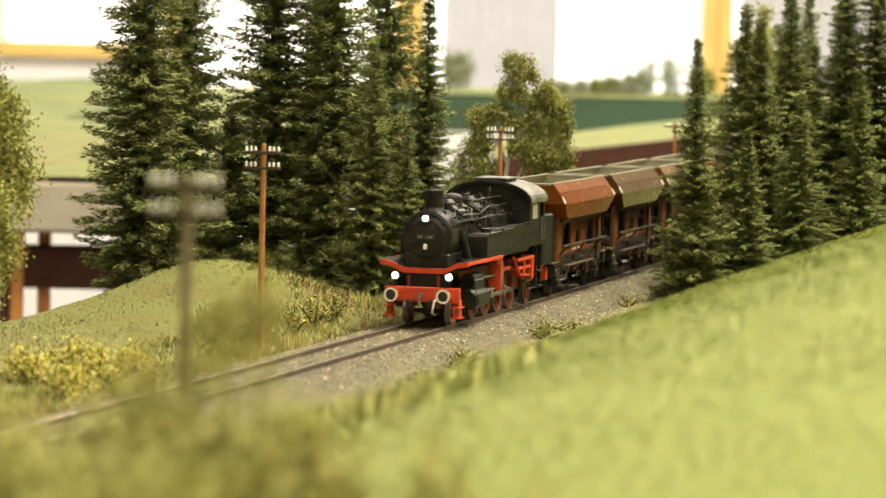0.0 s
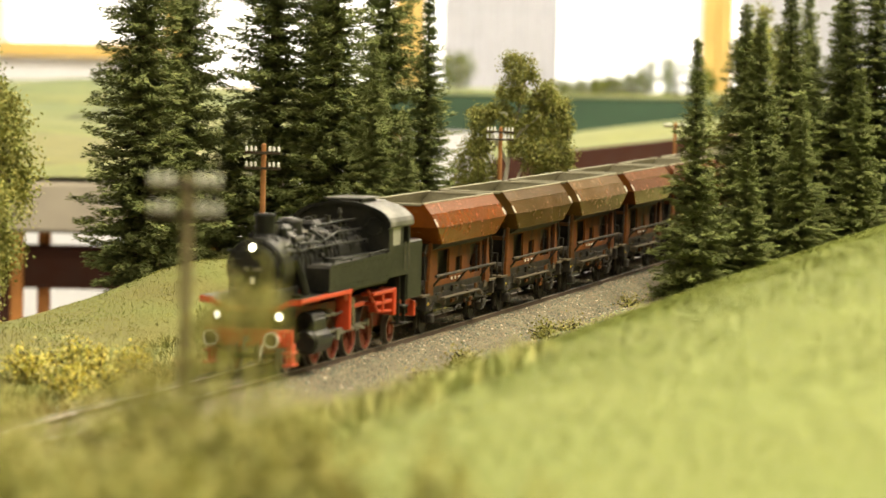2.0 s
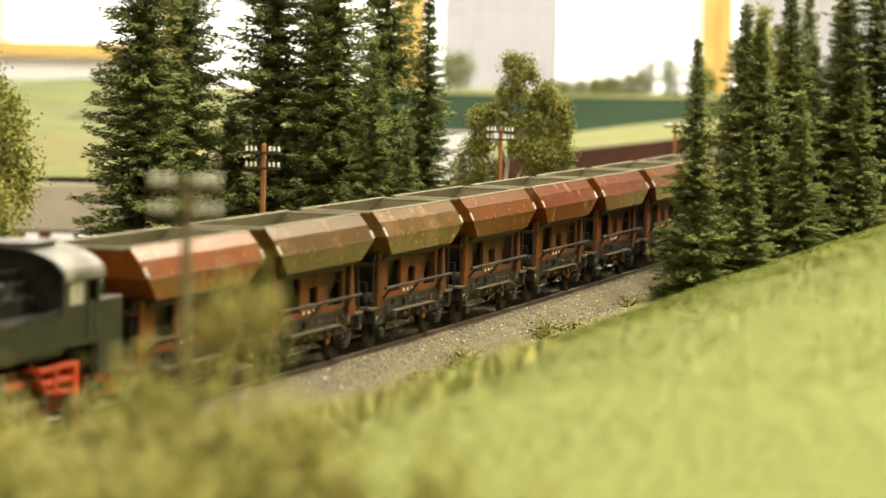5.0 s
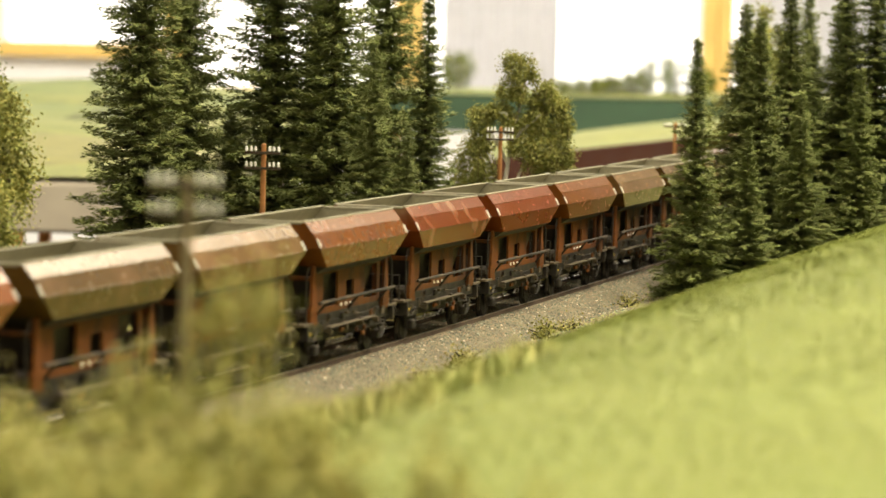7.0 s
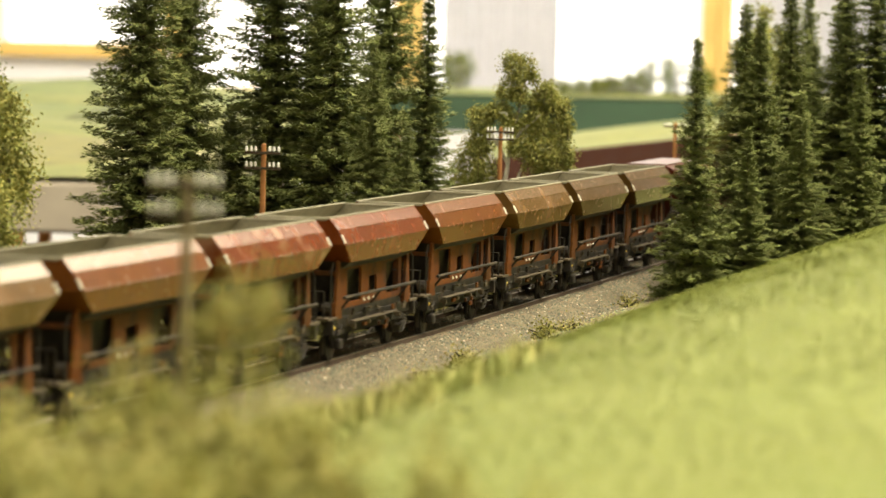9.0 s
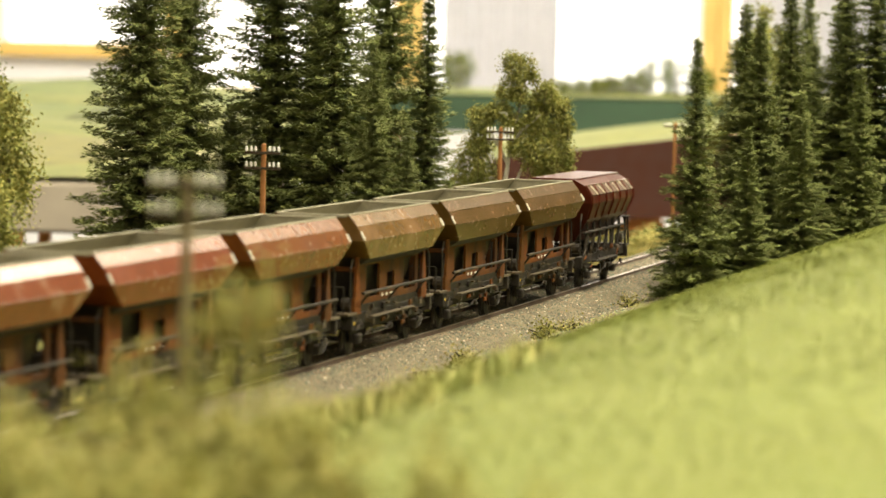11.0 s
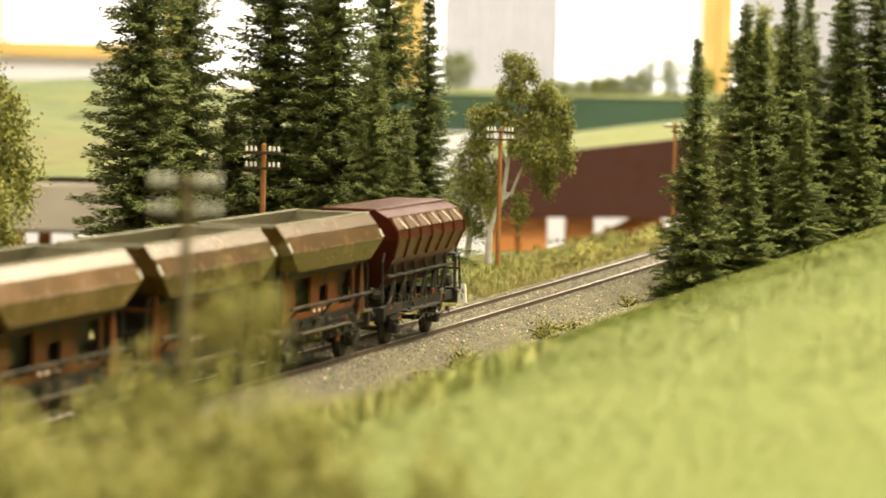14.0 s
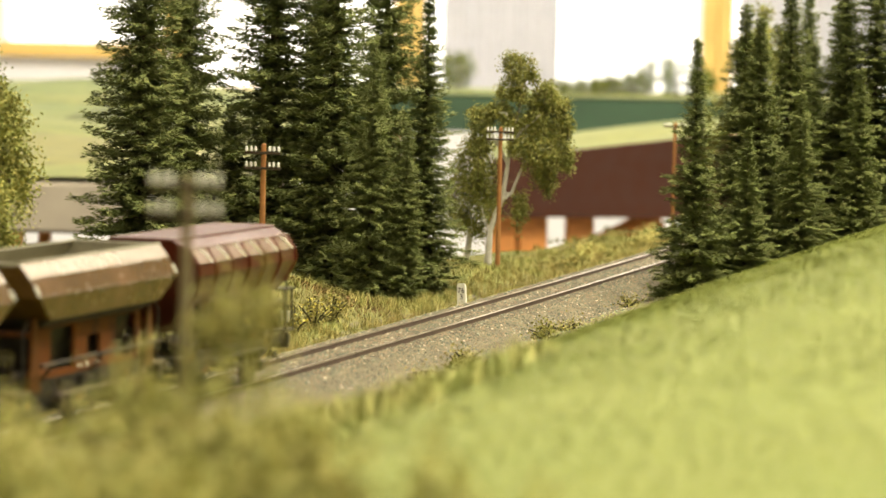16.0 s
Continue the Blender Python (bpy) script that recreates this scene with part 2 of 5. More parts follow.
def along(x, y):
    """s and n of a place, from its x and y."""
    s = np.interp(-np.asarray(y), -_Y[::1], _S)
    for _ in range(4):
        th = np.interp(s, _S, _TH)
        dx, dy = x - np.interp(s, _S, _X), y - np.interp(s, _S, _Y)
        s = s + dx * np.sin(th) - dy * np.cos(th)
    th = np.interp(s, _S, _TH)
    dx, dy = x - np.interp(s, _S, _X), y - np.interp(s, _S, _Y)
    return s, dx * np.cos(th) + dy * np.sin(th)


def step(v, a, b):
    t = np.clip((np.asarray(v, float) - a) / (b - a), 0, 1)
    return t * t * (3 - 2 * t)


def waves(x, y, k, seed=0.0):
    return (np.sin(x * k + 1.3 + seed) * np.cos(y * k * 1.17 + 0.4 * seed) + np.sin((x + y) * k * 0.61 + 2.1 * seed) * 0.7) / 1.7


def height(s, n):
    """The height of the ground beside the track."""
    s, n = np.asarray(s, float), np.asarray(n, float)
    x, y = at(s, n)
    bed = -0.0019 - 0.0041 * step(np.abs(n), 0.0165, 0.030)
    far = -0.0055 + 0.0015 * waves(x, y, 60) + 0.0205 * np.exp(-(((x + 0.088) / 0.050) ** 2 + ((y - 1.325) / 0.075) ** 2)) \
        + 0.012 * np.exp(-(((x + 0.02) / 0.05) ** 2 + ((y - 1.52) / 0.07) ** 2))
    cap = 0.030 + 0.130 * step(y, 0.35, 1.0)
    rise = 0.50 * np.maximum(n - 0.064, 0) * (1 - 0.45 * step(y, 1.2, 1.6))
    rise = cap * (1 - np.exp(-rise / cap))
    near = -0.0055 + 0.0030 * step(n, 0.034, 0.064) + rise + (0.0005 * waves(x, y, 45, 2.0)) * step(n, 0.05, 0.09)
    z = np.where(n > 0, bed + (near - bed) * step(n, 0.026, 0.036), bed + (far - bed) * step(-n, 0.028, 0.045))
    return z


def ground(x, y):
    return float(height(*along(x, y)))


# ---- ground ----
def back_edge(s):
    return -0.056 - 0.052 * step(s, -0.78, -0.42) - 0.058 * step(s, -0.25, 0.05)


def build_ground():
    ss = np.concatenate([np.arange(-1.9, -0.6, 0.013), np.arange(-0.6, 0.75, 0.005), np.arange(0.75, 1.45, 0.0125)])
    u = np.concatenate([np.linspace(0, 0.5, 46)[:-1], np.linspace(0.5, 0.78, 80)[:-1], np.linspace(0.78, 1, 30)])
    S, U = np.meshgrid(ss, u, indexing="ij")
    nb = back_edge(S)
    N = np.where(U < 0.5, nb + (0.0 - nb) * U * 2, 0.75 * np.clip((U - 0.5) * 2, 0, 1) ** 1.6)
    X, Y = at(S, N)
    Z = height(S, N)
    a, b = S.shape
    verts = np.stack([X, Y, Z], -1).reshape(-1, 3)
    i = np.arange(a * b).reshape(a, b)
    faces = np.stack([i[:-1, :-1], i[1:, :-1], i[1:, 1:], i[:-1, 1:]], -1).reshape(-1, 4)
    ob = raw("ground", verts, faces, M_SOIL, smooth=True)
    me = ob.data
    me.materials.append(M_HILL)
    me.materials.append(M_BED)
    nc = np.abs(N[:-1, :-1] + N[1:, 1:]).reshape(-1) / 2
    sg = (N[:-1, :-1] + N[1:, 1:]).reshape(-1)
    idx = np.where(nc < 0.036, 2, np.where(sg > 0, 1, 0)).astype(np.int32)
    me.polygons.foreach_set("material_index", idx)
    tagged(ob, "model landscape base with meadow, soil and gravel bed", "ground", kind="structure")
    # the board that closes the module at its back
    edge = [(float(s), float(back_edge(s))) for s in ss[::4]]
    bm = bmesh.new()
    top = [bm.verts.new((*map(float, at(s, n - 0.001)), float(height(s, n)) - 0.0005)) for s, n in edge]
    low = [bm.verts.new((v.co.x, v.co.y, -0.115)) for v in top]
    top2 = [bm.verts.new((*map(float, at(s, n - 0.005)), float(height(s, n)) - 0.002)) for s, n in edge]
    low2 = [bm.verts.new((v.co.x, v.co.y, -0.115)) for v in top2]
    for i in range(len(edge) - 1):
        for q in ((top, low), (top2, low2), (top, top2), (low, low2)):
            bm.faces.new((q[0][i], q[0][i + 1], q[1][i + 1], q[1][i]))
    tagged(part("trim", bm, M_FASCIA), "brown edge board behind the model landscape", "edge board", kind="structure")


build_ground()


def build_trestles():
    """Fascia boards on the other three sides and pine legs."""
    ss = np.arange(-1.9, 1.44, 0.04)
    bm = bmesh.new()
    line = [(float(s), 0.752) for s in ss]
    for way in (0.0, 0.012):
        vs = [(bm.verts.new((*map(float, at(s, n + way)), float(height(s, 0.75)) - 0.001)), bm.verts.new((*map(float, at(s, n + way)), -0.115))) for s, n in line]
        for a, b in zip(vs[:-1], vs[1:]):
            bm.faces.new((a[0], b[0], b[1], a[1]))
    tagged(part("trim", bm, M_FASCIA), "brown edge board along the visitors' side", "edge board", kind="structure")
    for s in (-1.902, 1.444):
        bm = bmesh.new()
        ns = np.linspace(float(back_edge(s)) - 0.013, 0.764, 40)
        for d in (0.0, 0.012 if s > 0 else -0.012):
            vs = [(bm.verts.new((*map(float, at(s + d, n)), float(height(s, max(n, float(back_edge(s))))) - 0.001)), bm.verts.new((*map(float, at(s + d, n)), -0.115))) for n in ns]
            for a, b in zip(vs[:-1], vs[1:]):
                bm.faces.new((a[0], b[0], b[1], a[1]))
        tagged(part("trim", bm, M_FASCIA), "brown end board of the model landscape", "edge board", kind="structure")
    for s, n in ((-1.8, 0.0), (-1.8, 0.68), (-0.2, 0.68), (1.35, -0.10), (1.35, 0.68), (0.2, -0.1)):
        x, y = map(float, at(s, n))
        bm = bmesh.new()
        box(bm, x, y, -0.5075, 0.045, 0.045, 0.985, 0.002)
        ob = part("trestle_leg", bm, M_PINE)
        tagged(ob, "square pine leg under the model landscape", "table leg", "legs of the layout")


build_trestles()


# ---- track ----
track = tagged(empty("railway_track"), "single model railway track with dark wooden sleepers", "railway track")


def build_rails():
    for n0 in (-0.0086, 0.0086):
        for name, w, z0, z1, m in (("rail", 0.0011, -0.0020, -0.00012, M_RAILSIDE), ("rail_head", 0.0009, -0.00012, 0.0, M_RAILTOP),
                                   ("rail_foot", 0.0022, -0.0024, -0.0020, M_RAILSIDE)):
            bm = bmesh.new()
            rings = []
            for s in np.arange(-1.9, 1.44, 0.03):
                rings.append([(*map(float, at(s, n0 + d)), z) for d, z in ((-w / 2, z0), (w / 2, z0), (w / 2, z1), (-w / 2, z1))])
            loft(bm, rings)
            part(name, bm, m, track, {"rail_head": "shiny worn rail head"}.get(name, ""))


build_rails()


def scatter(name, count, smin, smax, nmin, nmax, h0, h1, width, material, seed, lean=0.5, keep=None, label="", category="grass", dens=None):
    """Blades of static grass as single triangles, one mesh."""
    rng = np.random.default_rng(seed)
    S = rng.uniform(smin, smax, count)
    N = rng.uniform(nmin, nmax, count)
    if keep is not None:
        k = keep(S, N, rng)
        S, N = S[k], N[k]
    X, Y = at(S, N)
    Z = height(S, N) - 0.0004
    c = len(S)
    H = rng.uniform(h0, h1, c) * (0.9 + 0.2 * np.clip(waves(X, Y, 90, 1.0) * 0.5 + 0.5, 0, 1))
    A = rng.uniform(0, 2 * np.pi, c)
    L = rng.uniform(0, lean, c) * H
    B = rng.uniform(0, 2 * np.pi, c)
    base = np.stack([X, Y, Z], -1)
    side = np.stack([np.cos(A), np.sin(A), 0 * A], -1) * (width * rng.uniform(0.6, 1.4, c))[:, None]
    tip = base + np.stack([np.cos(B) * L, np.sin(B) * L, H], -1)
    verts = np.stack([base - side, base + side, tip], 1).reshape(-1, 3)
    faces = np.arange(3 * c).reshape(-1, 3)
    ob = raw(name, verts, faces, material)
    lean_n = np.stack([0.32 * np.cos(B), 0.32 * np.sin(B), np.ones(c)], -1)
    ob.data.normals_split_custom_set_from_vertices(np.repeat(lean_n / np.linalg.norm(lean_n, axis=1)[:, None], 3, 0))
    return tagged(ob, label, category, kind="stuff")


# ---- trees ----
def spruce_mesh(seed, slim=1.0, tiered=False):
    """The crown of a spruce of height 1: whorled boughs with flat, ragged sprays of fine needles."""
    rng = np.random.default_rng(seed)
    T = []
    z = 0.02
    while z < 0.985:
        t = 1 - z
        if tiered:
            reach = (0.016 + 0.185 * t ** 1.12) * (1 + 0.20 * math.sin(31 * z + seed)) * slim * rng.uniform(0.85, 1.15)
        else:
            reach = (0.014 + 0.160 * t ** 0.80) * slim * rng.uniform(0.84, 1.16)
        if z < 0.10:
            reach *= 0.75 + 2.5 * z
        k = int(7 + 6 * t)
        spin, lobe = rng.uniform(0, 6.28), rng.uniform(0, 6.28)
        for j in range(k):
            a = spin + 6.283 * j / k + rng.uniform(-0.3, 0.3)
            L = reach * rng.uniform(0.62, 1.12) * (1 + 0.15 * math.sin(2 * a + lobe))
            droop = rng.uniform(-0.08, 0.36) * (0.4 + t) - 0.15 * (1 - t)
            tw = rng.uniform(-0.009, 0.009)
            nseg = max(3, int(L / 0.0088))
            m = 13 if tiered else 17
            f = np.repeat((np.arange(nseg) + 0.6) / nseg, m)
            r = L * f
            zc = z + tw - droop * r * (0.5 + 0.5 * f) + 0.12 * r * f * f
            c = len(f)
            w = (0.0135 * (1 - 0.5 * f) + 0.0064) * (0.55 + 0.45 * t) * rng.uniform(0.6, 1.4, c) * (0.88 if tiered else 0.76)
            b = a + rng.uniform(-1.4, 1.4, c) * (1 - 0.35 * f)
            fan = rng.normal(0, 0.0068, c) * (1.15 - 0.7 * f)
            p0 = np.stack([r * np.cos(a) - fan * np.sin(a), r * np.sin(a) + fan * np.cos(a), zc], -1) + rng.normal(0, 0.0040, (c, 3))
            d = np.stack([np.cos(b), np.sin(b), rng.uniform(-0.42, 0.26, c)], -1) * w[:, None]
            side = np.stack([-np.sin(b), np.cos(b), rng.uniform(-0.8, 0.8, c)], -1) * (w * 0.21)[:, None]
            T.append(np.stack([p0 - d * 0.2 + side, p0 - d * 0.2 - side, p0 + d], 1).reshape(-1, 3))
        z += 0.0205 * (0.55 + 0.65 * t) * rng.uniform(0.8, 1.22)
    for e in range(40):
        b, l = rng.uniform(0, 6.28), 0.014
        p0 = np.array([0, 0, rng.uniform(0.94, 1.0)])
        d = np.array([math.cos(b) * l * 0.6, math.sin(b) * l * 0.6, l * 0.5])
        side = np.array([-math.sin(b), math.cos(b), 0]) * l * 0.18
        T.append(np.array((p0 + side, p0 - side, p0 + d)))
    return np.concatenate(T)


def spruce(seed, slim, label, tiered=False):
    ob = empty("spruce_tree")
    bm = bmesh.new()
    tube(bm, (0, 0, -0.02), (0, 0, 0.5), 0.016, 0.009, 8)
    tube(bm, (0, 0, 0.5), (0, 0, 0.985), 0.009, 0.001, 8)
    part("trunk", bm, M_BARK, ob)
    v = spruce_mesh(seed, slim, tiered)
    raw("crown", v, np.arange(len(v)).reshape(-1, 3), M_NEEDLE, ob)
    tagged(ob, label, "tree", "spruce wood beside the track")
    return ob


SPRUCES = [spruce(11, 0.95, "tall dark green model spruce with ragged boughs"), spruce(23, 0.80, "slim dark green model spruce with gappy whorls"),
           spruce(37, 1.1, "broad dark green model spruce with drooping boughs"),
           spruce(51, 1.0, "dark green model spruce with a narrow tiered top", True), spruce(64, 1.1, "bushy dark green model spruce with tiered boughs", True)]
# x, y, height, kind, turn, width factor
SPRUCE_PLACES = [
    (-0.1310, 1.420, 0.210, 0, 0, 0.92), (-0.1140, 1.450, 0.220, 2, 80, 0.68),
    (-0.0760, 1.455, 0.220, 0, 140, 0.96), (-0.0490, 1.440, 0.228, 1, 200, 0.86), (-0.0270, 1.470, 0.228, 2, 20, 0.62), (-0.0580, 1.480, 0.150, 2, 290, 0.80),
    (-0.0310, 1.400, 0.110, 2, 300, 0.90), (-0.0950, 1.460, 0.082, 2, 40, 1.1), (-0.0082, 1.432, 0.1280, 1, 60, 1.15), (-0.0160, 1.400, 0.075, 0, 120, 0.95),
    (0.1090, 1.440, 0.1140, 3, 15, 1.0), (0.1370, 1.520, 0.1290, 4, 130, 1.15), (0.1420, 1.500, 0.1210, 3, 250, 1.2), (0.1330, 1.450, 0.0700, 4, 80, 1.2),
    (0.1597, 1.540, 0.1330, 3, 310, 1.3), (0.1790, 1.640, 0.1350, 0, 310, 0.9), (0.1730, 1.560, 0.1050, 4, 200, 1.1),
    (0.1878, 1.560, 0.1380, 4, 40, 1.15), (0.2010, 1.550, 0.1420, 3, 100, 1.35), (0.2030, 1.700, 0.1300, 0, 190, 1.1), (0.1880, 1.500, 0.0850, 4, 20, 1.1),
    (0.2180, 1.540, 0.1150, 4, 60, 1.2), (0.1590, 1.480, 0.0800, 4, 220, 1.2),
]
for i, (x, y, h, k, turn, wide) in enumerate(SPRUCE_PLACES):
    m = Matrix.Translation((x, y, ground(x, y))) @ pose(0, 0, 0, 0, 0, turn) @ Matrix.Diagonal((h * wide, h * wide, h, 1))
    copy_thing(SPRUCES[k], m)
for ob in SPRUCES:
    for o in (*ob.children, ob):
        bpy.data.objects.remove(o)


def leafy(name, boughs, count, leaf, spread, material, seed, parent):
    """Small leaves in loose clumps along boughs given as lists of points."""
    rng = np.random.default_rng(seed)
    T = []
    per = max(1, count // max(1, len(boughs)))
    for pts in boughs:
        pts = np.array(pts)
        for _ in range(per):
            f = rng.uniform(0, len(pts) - 1.001)
            i = int(f)
            p = pts[i] + (pts[i + 1] - pts[i]) * (f - i) + rng.normal(0, spread, 3) * np.array([1, 1, 0.9])
            a, b = rng.uniform(0, 6.28), rng.uniform(-0.7, 0.7)
            d = np.array([np.cos(a) * np.cos(b), np.sin(a) * np.cos(b), np.sin(b)]) * leaf * rng.uniform(0.6, 1.3)
            side = np.cross(d, rng.normal(0, 1, 3))
            side = side / (np.linalg.norm(side) + 1e-9) * leaf * 0.45
            T.append((p - d * 0.5, p + side, p + d * 0.5, p - side))
    v = np.array(T).reshape(-1, 3)
    return raw(name, v, np.arange(len(v)).reshape(-1, 4), material, parent)


def birch(x, y, h, seed, wide, label, leaves=9000, bark=M_BIRCHBARK, leaf=0.0013, lean=0.004, girth=0.0017, low=0.28):
    rng = np.random.default_rng(seed)
    ob = empty("birch_tree")
    ob.location = (x, y, ground(x, y) - 0.001)
    bm = bmesh.new()
    stem = [Vector((lean * math.sin(2.2 * f) + 0.0012 * math.sin(9 * f), 0.001 * math.cos(7 * f), h * f)) for f in np.linspace(0, 0.97, 9)]
    for i in range(8):
        tube(bm, stem[i], stem[i + 1], girth * (1 - i / 9), girth * (1 - (i + 1) / 9), 7)
    part("trunk", bm, bark, ob)
    boughs = []
    bm = bmesh.new()
    for i in range(46):
        f = rng.uniform(low, 0.96)
        p = stem[0].lerp(stem[-1], f)
        p.x = float(np.interp(f * h, [q.z for q in stem], [q.x for q in stem]))
        a = i * 2.4 + rng.uniform(-0.4, 0.4)
        L = wide * (0.35 + 0.75 * math.sin(math.pi * min(1, (1.02 - f) * 1.35))) * rng.uniform(0.7, 1.1)
        pts = []
        for q in np.linspace(0, 1, 7):
            pts.append((p.x + math.cos(a) * L * q ** 0.8, p.y + math.sin(a) * L * q ** 0.8, p.z + L * (0.75 * q - 1.55 * q * q)))
        pipe(bm, [Vector(t) for t in pts[:5]], 0.0004, 5)
        boughs.append(pts[2:])
    boughs.append([tuple(stem[-3]), tuple(stem[-1]), tuple(stem[-1] + Vector((0, 0, 0.004)))])
    part("branchwork", bm, bark, ob)
    leafy("crown", boughs, leaves, leaf, 0.0026, M_BIRCHLEAF, seed, ob)
    return tagged(ob, label, "tree")


def weeping_birch(x, y, label):
    """A birch whose white stem forks low; its foliage hangs in loose lobes with gaps between them."""
    rng = np.random.default_rng(5)
    ob = empty("birch_tree")
    ob.location = (x, y, ground(x, y) - 0.001)
    stem = [(0, 0, 0), (0.4, 0, 9), (0.8, 0.5, 19), (3, 0.5, 26), (6.5, 0, 35), (8.5, 0, 50), (10, 0.5, 64), (13.6, 0, 78), (15, 0, 88), (12.5, 0, 104)]
    limbs = [[(6.5, 0, 34), (11, 1, 38), (14, 2, 46), (20, 3, 60), (27, 3, 74), (30, 2, 84)], [(9.5, 0, 60), (15, -2, 68), (24, -3, 76)], [(8.5, 0, 52), (3, 2, 62), (-3, 3, 70)],
             [(0.8, 0, 19), (-2, 1, 24), (-3.5, 2, 31)], [(11, 0, 68), (7, -2, 76), (2, -2, 77)], [(7, 0, 38), (12, 3, 36), (15, 4, 33)]]
    bm = bmesh.new()
    for i, (p, q) in enumerate(zip(stem[:-1], stem[1:])):
        tube(bm, mm(*p), mm(*q), 0.0019 * (1 - i / 10), 0.0019 * (1 - (i + 1) / 10.5), 8)
    part("trunk", bm, M_BIRCHBARK, ob, "white birch bark with dark marks")
    for limb in limbs:
        bm = bmesh.new()
        for i, (p, q) in enumerate(zip(limb[:-1], limb[1:])):
            tube(bm, mm(*p), mm(*q), 0.0009 * (1 - i / 7), 0.0009 * (1 - (i + 1) / 7), 6)
        part("limb", bm, M_BIRCHBARK, ob)
    # lobes: middle and half width, half height, in millimetres
    lobes = [(12, 99, 7, 6), (15, 93, 8, 5), (10, 86, 9, 6), (3, 77, 9, 4), (-4, 73, 7, 5), (-5, 60, 6, 11), (-4, 45, 6, 10), (27, 84, 7, 7), (32, 76, 7, 9), (35, 64, 7, 11),
             (26, 66, 9, 10), (17, 70, 8, 9), (29, 52, 9, 9), (20, 55, 7, 9), (25, 42, 6, 8), (15, 28, 3.2, 11), (36, 54, 4, 7), (11, 60, 5, 6), (20, 81, 7, 6), (8, 69, 6, 6), (22, 74, 6, 6)]
    boughs = []
    bm = bmesh.new()
    for cx, cz, rx, rz in lobes:
        for _ in range(7 + int(rx * rz / 8)):
            a, q = rng.uniform(0, 6.283), rng.uniform(0.2, 1.0)
            px, py, pz = cx + math.cos(a) * rx * q * 0.9, math.sin(a) * rx * q * 0.9, cz + rz * rng.uniform(-0.1, 0.95)
            drop = rz * rng.uniform(0.5, 1.1)
            strand = [mm(px - 0.25 * (px - cx), py * 0.75, pz), mm(px, py, pz - 0.2 * drop), mm(px + 0.1 * (px - cx), py * 1.1, pz - drop)]
            boughs.append(strand)
            pipe(bm, [Vector(v) for v in strand], 0.00016, 4)
    part("branchwork", bm, M_BARK, ob)
    leafy("crown", boughs, 34000, 0.00115, 0.0016, M_BIRCHLEAF, 5, ob)
    return tagged(ob, label, "tree")


def mm(*p):
    return tuple(c / 1000 for c in p)


weeping_birch(0.0216, 1.590, "birch with forked white trunk and hanging olive foliage")
birch(0.0100, 1.600, 0.066, 8, 0.014, "small olive birch beside the spruces", 14000, leaf=0.0011)
birch(-0.1640, 1.130, 0.106, 9, 0.019, "olive weeping birch at the edge of the meadow", 34000, M_BARK, 0.0012)
birch(-0.1620, 1.100, 0.070, 10, 0.015, "low olive birch at the edge of the meadow", 20000, M_BARK, 0.0012)
birch(0.1830, 1.960, 0.132, 12, 0.036, "olive broadleaf tree among the spruces", 26000, M_BARK, 0.0017)
birch(0.2240, 1.540, 0.055, 14, 0.014, "olive broadleaf bush beside the spruces", 9000, M_BARK)


def bush(x, y, h, r, seed, material, label, leaves=1500, leaf=0.0012, lift=0.0, name="shrub", flowers=0, fluff=0.14, low=0.12, wood=M_TWIG, stalks=14):
    rng = np.random.default_rng(seed)
    ob = empty(name)
    ob.location = (x, y, ground(x, y) - 0.0008 + lift)
    boughs = []
    bm = bmesh.new()
    for i in range(14):
        a, q = rng.uniform(0, 6.28), rng.uniform(0.2, 1.0)
        top = (math.cos(a) * r * q, math.sin(a) * r * q, h * rng.uniform(0.55, 1.0) * (1.1 - 0.4 * q))
        mid = (top[0] * 0.45, top[1] * 0.45, top[2] * 0.6)
        if i < stalks:
            pipe(bm, [Vector((0, 0, 0)), Vector(mid), Vector(top)], 0.0003, 4)
        boughs.append([(0, 0, h * low), (mid[0], mid[1], max(mid[2], h * low)), top])
    part("woody_base", bm, wood, ob)
    leafy("foliage", boughs, leaves, leaf, r * fluff, material, seed, ob)
    if flowers:
        leafy("blossom", [b[1:] for b in boughs], flowers, 0.0011, r * 0.15, M_YELLOWFLOWER, seed + 1, ob)
    return tagged(ob, label, "shrub")


# ---- the hall behind: floor, walls, windows, other modules ----
def setting(name, bm, m, label, category):
    return tagged(part(name, bm, m), label, category, kind="structure")


bm = bmesh.new()
box(bm, 0, 4.0, -1.03, 12.0, 14.0, 0.06)
setting("floor", bm, M_FLOORMAT, "pale grey floor of the exhibition hall", "floor")
# ceiling out of view, its cream tone picked to warm the bounced light
bm = bmesh.new()
box(bm, 0, 4.0, 2.05, 12.0, 14.0, 0.06)
setting("ceiling", bm, M_CEILING, "unseen ceiling of the exhibition hall, cream to warm its reflections", "ceiling")
# three walls out of view, their dull beige picked to weaken light from the sides
for name, x, y, sx, sy in (("wall_west", -6.05, 4.0, 0.1, 14.2), ("wall_east", 6.05, 4.0, 0.1, 14.2), ("wall_south", 0, -3.05, 12.0, 0.1)):
    bm = bmesh.new()
    box(bm, x, y, 0.51, sx, sy, 3.02)
    setting(name, bm, M_SIDEWALL, "unseen wall of the hall, toned beige to cut side fill", "wall")
